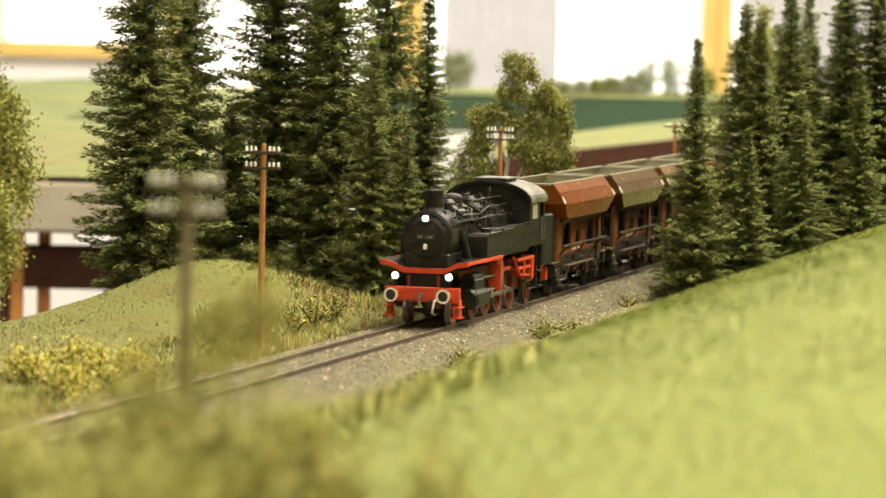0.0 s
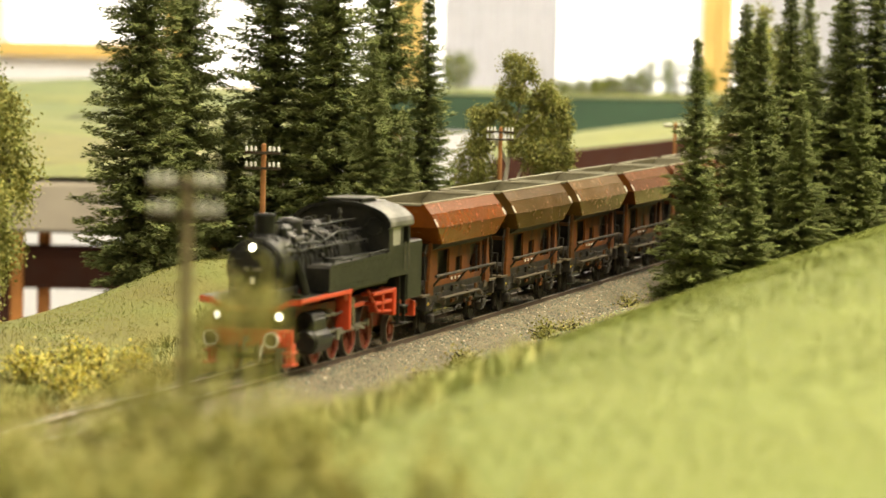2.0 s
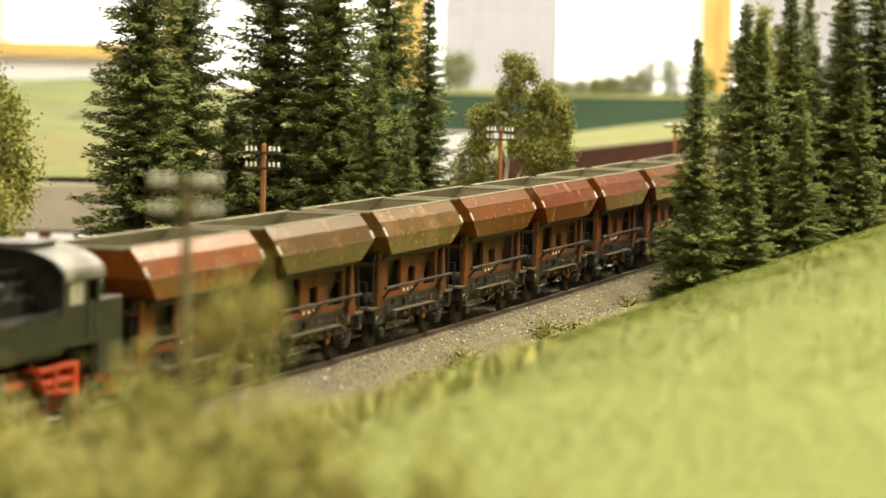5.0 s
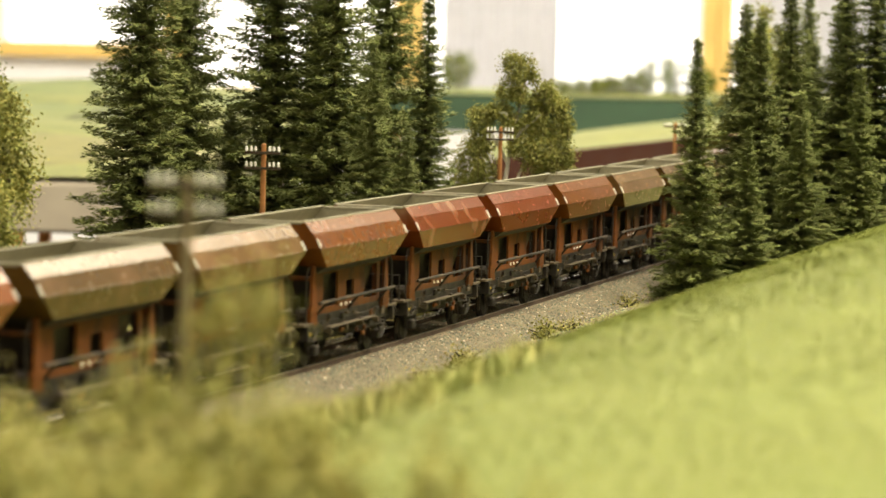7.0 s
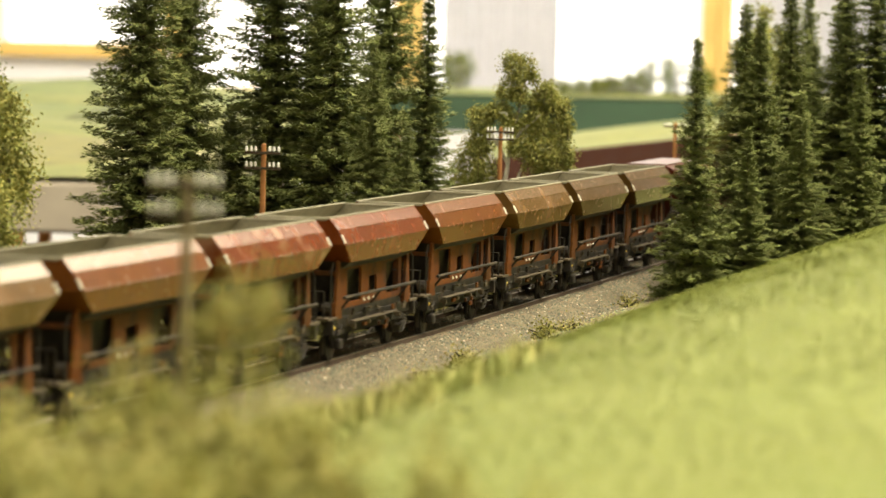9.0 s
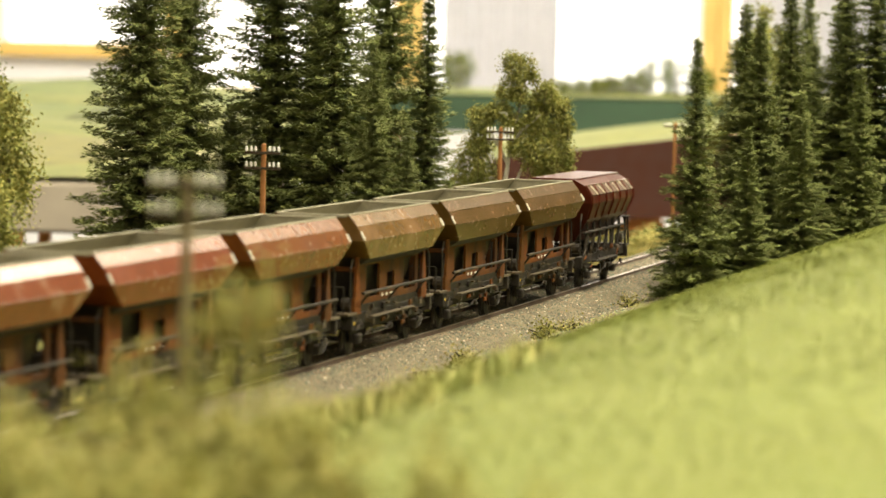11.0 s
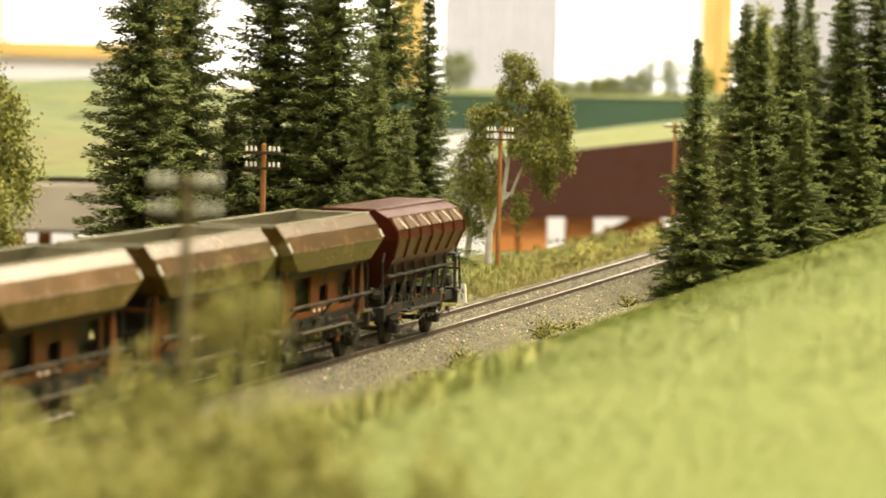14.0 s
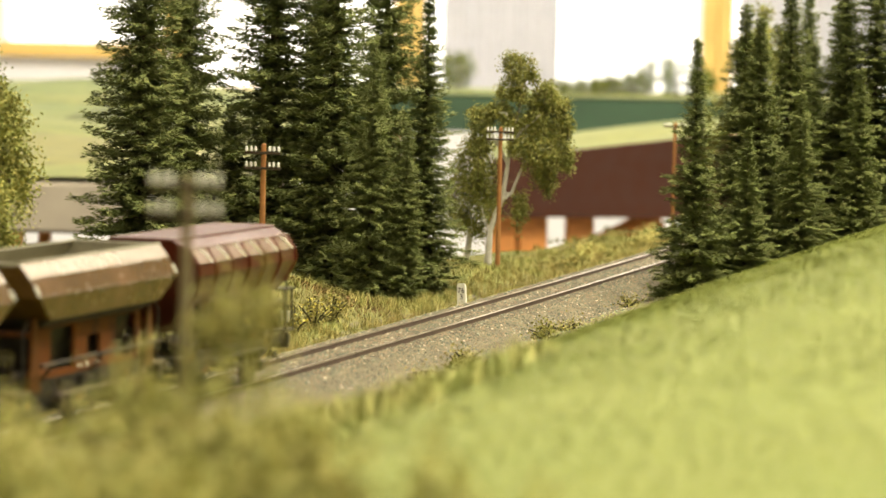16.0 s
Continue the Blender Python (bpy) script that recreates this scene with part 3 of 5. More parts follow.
# north wall: piers, parapets and lintel round the windows: left edge, right edge, sill height
WY = 9.0
PANES = [(-5.5, -1.30, 0.074), (-1.22, -0.775, 0.074), (-0.705, -0.145, -0.035), (-0.062, 0.690, -0.035), (0.772, 5.5, -0.035)]
bm = bmesh.new()
box(bm, 0, WY + 0.1, 1.86, 12.0, 0.2, 0.32)
edges = [-6.0] + [v for a, b, c in PANES for v in (a, b)] + [6.0]
for a, b in zip(edges[0::2], edges[1::2]):
    box(bm, (a + b) / 2, WY + 0.1, 0.35, b - a, 0.2, 2.7)
for a, b, sill in PANES:
    box(bm, (a + b) / 2, WY + 0.1, (sill - 1.0) / 2, b - a, 0.2, sill + 1.0)
setting("wall_north", bm, M_WALL, "white wall below and above a band of windows", "wall")
bm = bmesh.new()
box(bm, 0, WY + 0.6, 0.8, 11.6, 0.02, 2.4)
tagged(part("backdrop", bm, M_WINDOW), "bright overcast daylight outside the windows", "backdrop", kind="structure")
for k, (a, b, sill) in enumerate(PANES):
    w = tagged(empty("window_%d" % (k + 1)), "bright window with yellow varnished wooden frame", "window", kind="structure")
    w.location = ((a + b) / 2, WY - 0.02, 0)
    hw = (b - a) / 2
    for nm, x, z, sx, sz in (("window_frame", -hw - 0.02, 0.85 + sill / 2, 0.04, 1.7 - sill), ("window_frame", hw + 0.02, 0.85 + sill / 2, 0.04, 1.7 - sill),
                             ("window_frame", 0, 1.68, 2 * hw, 0.04), ("window_sill", 0, sill - 0.02, 2 * hw, 0.04)):
        bm = bmesh.new()
        box(bm, x, 0, z, sx, 0.036, sz, 0.004)
        part(nm, bm, M_YELLOWWOOD, w)
# pale curtains before two of the windows; the right one is extended unseen to dim wagon reflections
for x0, width in ((-0.012, 0.31), (0.785, 4.6)):
    bm = bmesh.new()
    n = int(width * 200)
    fold = [(x0 + width * k / n, WY - 0.075 + 0.003 * math.sin(k * 0.98)) for k in range(n + 1)]
    loft(bm, [[(x, y, z) for x, y in fold] + [(x, y + 0.003, z) for x, y in fold[::-1]] for z in (-0.06, 1.72)])
    tagged(part("curtain", bm, M_CURTAIN, None, smooth=False), "pale grey curtain hanging before a window", "curtain", "curtains")


def module(name, x0, x1, y0, y1, z, skirt, m_skirt, m_top, label, legs=(), bumps=0.02, turn=None, seed=0, thick=0.045):
    ob = tagged(empty(name), label, "layout module")
    nx, ny = 40, 30
    xs, ys = np.linspace(x0, x1, nx), np.linspace(y0, y1, ny)
    X, Y = np.meshgrid(xs, ys, indexing="ij")
    edge = np.minimum(1, np.minimum(X - x0, x1 - X) / 0.1) * np.clip((Y - y0) / 0.25, 0, 1)
    Z = z + bumps * edge * (0.5 + 0.5 * waves(X, Y, 5.0, seed)) + 0.004
    i = np.arange(nx * ny).reshape(nx, ny)
    faces = np.stack([i[:-1, :-1], i[1:, :-1], i[1:, 1:], i[:-1, 1:]], -1).reshape(-1, 4)
    raw("scenery", np.stack([X, Y, Z], -1).reshape(-1, 3), faces, m_top, ob, True)
    bm = bmesh.new()
    box(bm, (x0 + x1) / 2, (y0 + y1) / 2, z - skirt / 2, x1 - x0, y1 - y0, skirt, 0.003)
    part("fascia", bm, m_skirt, ob)
    for lx, ly in legs:
        bm = bmesh.new()
        box(bm, lx, ly, (z - skirt - 1.0) / 2, thick, thick, 1.0 + z - skirt, 0.002)
        part("leg", bm, M_PINE, ob)
    if turn is not None:
        ob.matrix_basis = Matrix.Translation((turn[0], turn[1], 0)) @ pose(0, 0, 0, 0, 0, turn[2]) @ Matrix.Translation((-x0, -y0, 0))
    return ob


def sloping_module():
    """A module whose brown fascia follows the rise of its meadow."""
    ob = tagged(empty("layout_module"), "brown-edged model railway module on pine legs", "layout module")
    bm = bmesh.new()
    rise = [(0.05, -0.019), (0.12, -0.0095), (0.20, 0.001), (0.30, 0.014), (0.45, 0.020), (0.80, 0.022)]
    slab(bm, rise + [(0.80, -0.070), (0.05, -0.080)], 3.50, 3.515)
    part("fascia", bm, M_FASCIA, ob)
    xs, ys = np.linspace(0.05, 0.80, 60), np.linspace(3.515, 3.95, 24)
    X, Y = np.meshgrid(xs, ys, indexing="ij")
    Z = np.interp(X, [p[0] for p in rise], [p[1] for p in rise]) + 0.004 * waves(X, Y, 26, 1.0) * np.clip((Y - 3.52) / 0.08, 0, 1) + 0.006 * np.clip((Y - 3.52) / 0.3, 0, 1)
    i = np.arange(X.size).reshape(X.shape)
    raw("scenery", np.stack([X, Y, Z], -1).reshape(-1, 3), np.stack([i[:-1, :-1], i[1:, :-1], i[1:, 1:], i[:-1, 1:]], -1).reshape(-1, 4), M_FARGRASS, ob, True)
    for x, y in ((0.062, 3.54), (0.096, 3.54), (0.146, 3.54), (0.30, 3.54), (0.60, 3.54), (0.78, 3.54), (0.085, 3.90), (0.78, 3.90)):
        bm = bmesh.new()
        box(bm, x, y, -0.54, 0.030, 0.030, 0.92, 0.002)
        part("leg", bm, M_PINE, ob)
    bm = bmesh.new()
    tube(bm, (0.155, 3.54, -0.118), (0.232, 3.54, -0.078), 0.013, None, 8)
    part("brace", bm, M_PINE, ob)


sloping_module()
module("layout_module", -0.2, 2.4, 5.65, 6.3, 0.010, 0.060, M_GREENCLOTH, M_FARGRASS, "model railway module with dark green skirt",
       [(-0.1, 5.75), (1.0, 5.75), (2.2, 5.75)], 0.006, seed=2)
module("layout_module", -1.9, -0.16, 2.55, 5.3, -0.010, 0.040, M_GREYBOARD, M_FARGRASS, "grey-edged module with hilly green meadows",
       [(-0.336, 2.60), (-0.317, 2.62), (-0.20, 2.9), (-1.8, 2.62), (-1.8, 5.2), (-0.2, 5.2)], 0.036, seed=3, thick=0.010)


def far_hill(x, y, z0, z1, rx, ry, material, label):
    """A low grassy swell on a far module."""
    xs = np.linspace(-1, 1, 33)
    X, Y = np.meshgrid(xs, xs, indexing="ij")
    Z = np.clip(1 - X * X - Y * Y, 0, 1) ** 0.8 * (1 + 0.12 * waves(X, Y, 5.0, x))
    i = np.arange(X.size).reshape(X.shape)
    v = np.stack([x + X * rx, y + Y * ry, z0 + (z1 - z0) * Z], -1).reshape(-1, 3)
    tagged(raw("grassy_mound", v, np.stack([i[:-1, :-1], i[1:, :-1], i[1:, 1:], i[:-1, 1:]], -1).reshape(-1, 4), material, None, True), label, "mound", "mounds of the far meadow")


far_hill(-0.36, 2.80, -0.004, 0.018, 0.20, 0.20, M_FARSOIL, "low olive grass swell on a far module")
far_hill(-0.375, 3.62, 0.0, 0.022, 0.055, 0.2, M_FARDARK, "dark green shrubby swell on a far module")
far_hill(-0.52, 4.6, 0.0, 0.040, 0.30, 0.4, M_FARGRASS, "bright green meadow swell on a far module")

bm = bmesh.new()
box(bm, -0.27, 2.61, -0.080, 0.16, 0.02, 0.034, 0.002)
for x in (-0.345, -0.195):
    box(bm, x, 2.61, -0.515, 0.012, 0.02, 0.97, 0.001)
tagged(part("wooden_trestle", bm, M_FASCIA), "brown wooden trestle standing under a module", "trestle")


def far_tree(x, y, z, h, r, seed):
    rng = np.random.default_rng(seed)
    ob = empty("far_tree")
    ob.location = (x, y, z)
    bm = bmesh.new()
    tube(bm, (0, 0, -0.01), (0, 0, h * 0.7), r * 0.10, r * 0.05, 6)
    part("trunk", bm, M_BARK, ob)
    boughs = []
    for i in range(12):
        a = rng.uniform(0, 6.28)
        boughs.append([(math.cos(a) * r * 0.4, math.sin(a) * r * 0.4, h * rng.uniform(0.0, 0.3)), (math.cos(a) * r * 0.7, math.sin(a) * r * 0.7, h * rng.uniform(0.3, 0.7)),
                       (math.cos(a) * r * 0.5, math.sin(a) * r * 0.5, h * rng.uniform(0.7, 1.0))])
    leafy("crown", boughs, 900, r * 0.16, r * 0.2, M_FARLEAF, seed, ob)
    return tagged(ob, "small green model tree on a far module", "tree", "far trees")


for i, (x, h, r) in enumerate([(0.27, 0.035, 0.03), (0.33, 0.045, 0.03), (0.355, 0.07, 0.026), (0.405, 0.075, 0.035), (0.45, 0.055, 0.03),
                               (0.02, 0.075, 0.035), (0.22, 0.03, 0.03), (0.30, 0.035, 0.03)]):
    far_tree(x, 5.8 + 0.03 * (i % 3), 0.012, h, r, 40 + i)


# ---- the locomotive: x forward, its front buffers at x = 0, in millimetres ----
def bx(bm, x0, x1, y0, y1, z0, z1, bevel=0.0):
    return box(bm, (x0 + x1) / 2000, (y0 + y1) / 2000, (z0 + z1) / 2000, abs(x1 - x0) / 1000, abs(y1 - y0) / 1000, abs(z1 - z0) / 1000, bevel / 1000)


def cy(bm, a, b, r0, r1=None, seg=14):
    return tube(bm, mm(*a), mm(*b), r0 / 1000, None if r1 is None else r1 / 1000, seg)


def wheelset(name, r, parent, x, m_wheel, spokes=0, tread=M_STEEL):
    """Two wheels on an axle, its origin on the axle."""
    ob = empty(name)
    ob.parent = parent
    ob.location = mm(x, 0, r)
    for side in (-1, 1):
        y = 8.3 * side
        bm = bmesh.new()
        if spokes:
            for k in range(spokes):
                a = 6.2832 * k / spokes
                cy(bm, (0, y, 0), (math.cos(a) * (r - 1.0), y, math.sin(a) * (r - 1.0)), 0.42, 0.34, 5)
            cy(bm, (0, y - 1.0, 0), (0, y + 1.0, 0), 1.7, None, 12)
            n = 24
            rings = []
            for dy, rr in ((-0.8, r - 1.5), (0.8, r - 1.5), (0.8, r - 0.35), (-0.8, r - 0.35)):
                rings.append([mm(math.cos(6.2832 * k / n) * rr, y + dy, math.sin(6.2832 * k / n) * rr) for k in range(n)])
            loft(bm, rings + [rings[0]], True, False)
            slab(bm, [mm(-2.2, -3.0), mm(2.2, -3.0), mm(3.0, -r + 1.6), mm(-3.0, -r + 1.6)], (y - 0.6) / 1000, (y + 0.6) / 1000)
        else:
            cy(bm, (0, y - 0.7, 0), (0, y + 0.7, 0), r - 0.4, None, 24)
            cy(bm, (0, y + side * 0.7, 0), (0, y + side * 1.1, 0), 1.6, 1.2, 10)
            for k in range(4):
                a = 6.2832 * k / 4
                bx(bm, math.cos(a) * 3 - 0.3, math.cos(a) * 3 + 0.3, y + side * 0.7 - 0.1, y + side * 0.7 + 0.15, math.sin(a) * 3 - 0.3, math.sin(a) * 3 + 0.3)
        part("wheel", bm, m_wheel, ob)
        bm = bmesh.new()
        n = 28
        rings = []
        for dy, rr in ((-1.0, r - 0.4), (-1.0, r + 0.7), (-0.6, r + 0.75), (-0.5, r), (1.0, r - 0.03), (1.0, r - 0.4)):
            rings.append([mm(math.cos(6.2832 * k / n) * rr, y + side * dy, math.sin(6.2832 * k / n) * rr) for k in range(n)])
        loft(bm, rings + [rings[0]], True, False)
        part("tyre", bm, tread, ob, "polished wheel tyre")
    bm = bmesh.new()
    cy(bm, (0, -8.3, 0), (0, 8.3, 0), 0.9, None, 8)
    part("axle", bm, M_DARK, ob)
    return ob


def lamp(parent, x, y, z, r, lit):
    bm = bmesh.new()
    cy(bm, (x - 3.2, y, z), (x - 0.2, y, z), r * 1.05, r * 1.2, 16)
    bx(bm, x - 2.2, x - 1.0, y - 0.4, y + 0.4, z - r * 2.0, z)
    h = part("headlight", bm, M_BLACK, parent, "lit headlight in a black housing" if lit else "")
    bm = bmesh.new()
    ball(bm, (x - 0.35) / 1000, y / 1000, z / 1000, r / 1000, 0.35, 1, 1, 14, 8)
    part("lens", bm, M_LENS if lit else M_WHITE, h, "glowing warm white lens" if lit else "")


def buffers(parent, x, way, z, r, rim, face, m_shank):
    for y in (-10.06, 10.06):
        bm = bmesh.new()
        cy(bm, (x - way * 7.5, y, z), (x - way * 0.8, y, z), 1.5, 0.95, 10)
        bx(bm, x - way * 7.6, x - way * 6.9, y - 2.2, y + 2.2, z - 2.2, z + 2.2, 0.2)
        b = part("buffer", bm, m_shank, parent)
        bm = bmesh.new()
        cy(bm, (x - way * 0.9, y, z), (x - way * 0.15, y, z), r * 0.96, r, 22)
        head = part("buffer_head", bm, rim, b)
        bm = bmesh.new()
        ball(bm, (x - way * 0.22) / 1000, y / 1000, z / 1000, r * 0.76 / 1000, 0.22, 1, 1, 18, 8)
        part("buffer_face", bm, face, b)


def build_loco():
    L = empty("steam_locomotive")
    # frame and front end
    bm = bmesh.new()
    bx(bm, -9, -146, -6.2, -5.2, 6.5, 19, 0.2)
    bx(bm, -9, -146, 5.2, 6.2, 6.5, 19, 0.2)
    bx(bm, -30, -34, -5.2, 5.2, 8, 18)
    bx(bm, -98, -102, -5.2, 5.2, 8, 18)
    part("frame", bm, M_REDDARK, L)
    bm = bmesh.new()
    bx(bm, -7.4, -9.2, -14.6, 14.6, 9.0, 14.6, 0.3)
    for y in (-13.2, 13.2):
        bx(bm, -9, -13, y - 0.9, y + 0.9, 3.5, 10, 0.2)
        bx(bm, -7.2, -13.2, y - 1.8, y + 1.8, 3.1, 3.7, 0.1)
        bx(bm, -7.2, -13.2, y - 1.8, y + 1.8, 7.0, 7.5, 0.1)
    part("buffer_beam", bm, M_RED, L, "bright red buffer beam with steps")
    buffers(L, 0, 1, 11.9, 2.65, M_WHITE, M_DARK, M_RED)
    buffers(L, -152, -1, 11.9, 2.5, M_DARK, M_DARK, M_DARK)
    bm = bmesh.new()
    bx(bm, -3.6, -8, -0.5, 0.5, 10.6, 12.4, 0.2)
    cy(bm, (-3.4, 0, 12.6), (-3.4, 0, 8.4), 0.55)
    cy(bm, (-4.4, -0.8, 10), (-4.4, 0.8, 7.4), 0.4)
    part("coupling_hook", bm, M_STEEL, L)
    for y in (-5.2, -3.4, 3.6, 5.4):
        bm = bmesh.new()
        pipe(bm, [Vector(mm(-7, y, 10)), Vector(mm(-5.2, y, 9.4)), Vector(mm(-4.8, y * 0.92, 6.6)), Vector(mm(-5.8, y * 0.85, 5.0))], 0.00042)
        part("brake_hose", bm, M_DARK if y < 4 else M_WHITE, L)
    lamp(L, -6.6, -10.4, 18.7, 1.35, True)
    lamp(L, -6.6, 10.4, 18.7, 1.35, True)
    lamp(L, -9.8, 0, 40.2, 1.25, True)
    # front valance: red strip, lower in the middle
    prof = [(-17, 24.4), (-13, 24.0), (-9.5, 22.2), (-7.5, 21.6), (7.5, 21.6), (9.5, 22.2), (13, 24.0), (17, 24.4)]
    bm = bmesh.new()
    loft(bm, [[mm(x, y, z) for y, z in prof] + [mm(x, y, z - 1.9) for y, z in prof[::-1]] for x in (-8.6, -9.6)])
    for side in (-1, 1):
        bx(bm, -9.6, -62, side * 16.6, side * 17.2, 22.9, 24.3, 0.1)
    part("running_board_edge", bm, M_RED, L, "red edge of the running board")
    bm = bmesh.new()
    loft(bm, [[mm(x, y, z + 0.1) for y, z in prof] + [mm(x, y, z - 0.6) for y, z in prof[::-1]] for x in (-9.8, -24)])
    for side in (-1, 1):
        bx(bm, -24, -104, side * 8.5, side * 16.6, 23.6, 24.3)
    part("running_board", bm, M_BLACK, L)
    bm = bmesh.new()
    bx(bm, -10, -34, -7, 7, 13.5, 21.5, 0.3)
    bx(bm, -12, -32, -8.6, 8.6, 21, 27, 0.6)
    part("smokebox_saddle", bm, M_BLACK, L)
    # boiler
    bm = bmesh.new()
    n = 32
    rings = []
    for x, r in ((-12.6, 8.6), (-12.9, 9.3), (-13.4, 9.8), (-33.6, 9.8), (-33.9, 9.2), (-104, 9.4)):
        rings.append([mm(x, math.cos(6.2832 * k / n) * r, 33.2 + math.sin(6.2832 * k / n) * r) for k in range(n)])
    loft(bm, rings)
    for x in (-47, -60, -73, -86, -98):
        rr = 9.35
        rings = [[mm(x + d, math.cos(6.2832 * k / n) * (rr + e), 34 + math.sin(6.2832 * k / n) * (rr + e)) for k in range(n)] for d, e in ((-0.5, -0.3), (-0.5, 0.05), (0.5, 0.05), (0.5, -0.3))]
        loft(bm, rings, True, False)
    part("boiler", bm, M_BLACK, L, "black boiler with bands", smooth=False)
    bm = bmesh.new()
    rings = []
    for x, r in ((-12.7, 8.3), (-12.0, 8.2), (-11.2, 6.8), (-10.7, 4.0), (-10.5, 1.0)):
        rings.append([mm(x, math.cos(6.2832 * k / n) * r, 32.8 + math.sin(6.2832 * k / n) * r) for k in range(n)])
    loft(bm, rings)
    for z in (31, 36):
        bx(bm, -11.4, -10.7, -7.4, 2.0, z - 0.35, z + 0.35, 0.1)
    cy(bm, (-10.8, 0, 33.6), (-9.2, 0, 33.6), 0.45)
    for k in range(10):
        a = 6.2832 * k / 10
        bx(bm, -12.6, -11.6, math.cos(a) * 7.9 - 0.4, math.cos(a) * 7.9 + 0.4, 33.6 + math.sin(a) * 7.9 - 0.4, 33.6 + math.sin(a) * 7.9 + 0.4)
    part("smokebox_door", bm, M_BLACK, L)
    bm = bmesh.new()
    bx(bm, -10.9, -10.5, -3.4, 3.4, 32.2, 34.2, 0.1)
    plate = part("number_plate", bm, M_BLACKTEXT, L)
    bm = bmesh.new()
    for y in (-2.6, -1.5, 0.3, 1.3, 2.3):
        bx(bm, -10.5, -10.4, y - 0.33, y + 0.33, 32.7, 33.8)
    part("plate_bars", bm, M_STEEL, plate, "pale bars on the number plate")
    bm = bmesh.new()
    bx(bm, -10.7, -10.2, -0.7, 0.7, 28.6, 30.6, 0.1)
    part("class_plate", bm, M_WHITE, L, "small white plate")
    bm = bmesh.new()
    cy(bm, (-22, 0, 42), (-22, 0, 44), 4.2, 3.0, 20)
    cy(bm, (-22, 0, 44), (-22, 0, 49.6), 3.2, 3.3, 20)
    cy(bm, (-22, 0, 49.6), (-22, 0, 50.4), 3.6, 3.4, 20)
    part("chimney", bm, M_BLACK, L)
    bm = bmesh.new()
    cy(bm, (-47, 0, 41), (-47, 0, 46.6), 4.3, 4.0, 18)
    ball(bm, -0.047, 0, 0.0466, 0.0040, 1, 1, 0.42, 18, 8)
    part("steam_dome", bm, M_BLACK, L, smooth=False)
    for x in (-35, -66):
        bm = bmesh.new()
        bx(bm, x - 4, x + 4, -3.8, 3.8, 41, 46.4, 1.2)
        cy(bm, (x, 0, 46.2), (x, 0, 47.3), 1.7, 1.5)
        part("sand_box", bm, M_BLACK, L)
        for side in (-1, 1):
            for q in (-2.4, 0, 2.4):
                bm = bmesh.new()
                pipe(bm, [Vector(mm(x + q, side * 3.6, 44)), Vector(mm(x + q, side * 7.2, 41.5)), Vector(mm(x + q * 1.6, side * 9.6, 36)), Vector(mm(x + q * 3, side * 10, 27))], 0.00035)
                part("sand_pipe", bm, M_BLACK, L)
    bm = bmesh.new()
    cy(bm, (-80, -2.4, 43), (-80, -2.4, 47.2), 0.9, 0.8)
    cy(bm, (-80, 2.4, 43), (-80, 2.4, 47.2), 0.9, 0.8)
    bx(bm, -84, -76, -3.8, 3.8, 42.5, 44, 0.4)
    cy(bm, (-90, 3.5, 42.5), (-90, 3.5, 47.5), 0.5)
    cy(bm, (-90, 3.5, 47.5), (-90, 3.5, 49.2), 0.9, 0.5)
    part("safety_valves", bm, M_OILY, L)
    bm = bmesh.new()
    cy(bm, (-28, -2.0, 44.8), (-28, 2.0, 44.8), 1.9, None, 14)
    cy(bm, (-30.5, 6.5, 41.5), (-41, 6.5, 41.5), 1.2)
    part("feedwater_heater", bm, M_OILY, L)
    bm = bmesh.new()
    for side in (-1, 1):
        pipe(bm, [Vector(mm(-14, side * 9.9, 38.6)), Vector(mm(-100, side * 9.9, 38.6))], 0.00028)
        pipe(bm, [Vector(mm(-30, side * 8.6, 40.6)), Vector(mm(-55, side * 8.8, 40.2)), Vector(mm(-74, side * 7.4, 42)), Vector(mm(-102, side * 7.4, 42))], 0.00045)
        pipe(bm, [Vector(mm(-24, side * 9.3, 36)), Vector(mm(-27, side * 10.8, 30)), Vector(mm(-30, side * 12, 22))], 0.0016, 10)
        pipe(bm, [Vector(mm(-52, side * 5, 44)), Vector(mm(-56, side * 8.6, 41)), Vector(mm(-57, side * 10, 35))], 0.00055)
        pipe(bm, [Vector(mm(-60, side * 4, 44.5)), Vector(mm(-88, side * 4, 45.0)), Vector(mm(-103, side * 5, 45))], 0.0004)
        for x in (-18, -34, -52, -70, -90):
            cy(bm, (x, side * 9.0, 38.6), (x, side * 10.0, 38.6), 0.35, None, 6)
    pipe(bm, [Vector(mm(-13.2, math.cos(a) * 8.8, 34 + math.sin(a) * 8.8)) for a in np.linspace(0.2, 2.94, 12)], 0.0003)
    part("pipework", bm, M_BLACK, L)
    bm = bmesh.new()
    for x, y, z, l in ((-40, 7.2, 41.6, 4.0), (-57, 7.0, 42.2, 5.0), (-62, 8.8, 38.0, 2.5), (-73, 6.0, 43.6, 3.0), (-50, 9.6, 35.8, 2.2)):
        cy(bm, (x, y, z), (x - l, y, z), 0.8, 0.7)
        cy(bm, (x, -y, z), (x - l, -y, z), 0.8, 0.7)
    part("fitting", bm, M_OILY, L)
    rng = np.random.default_rng(21)
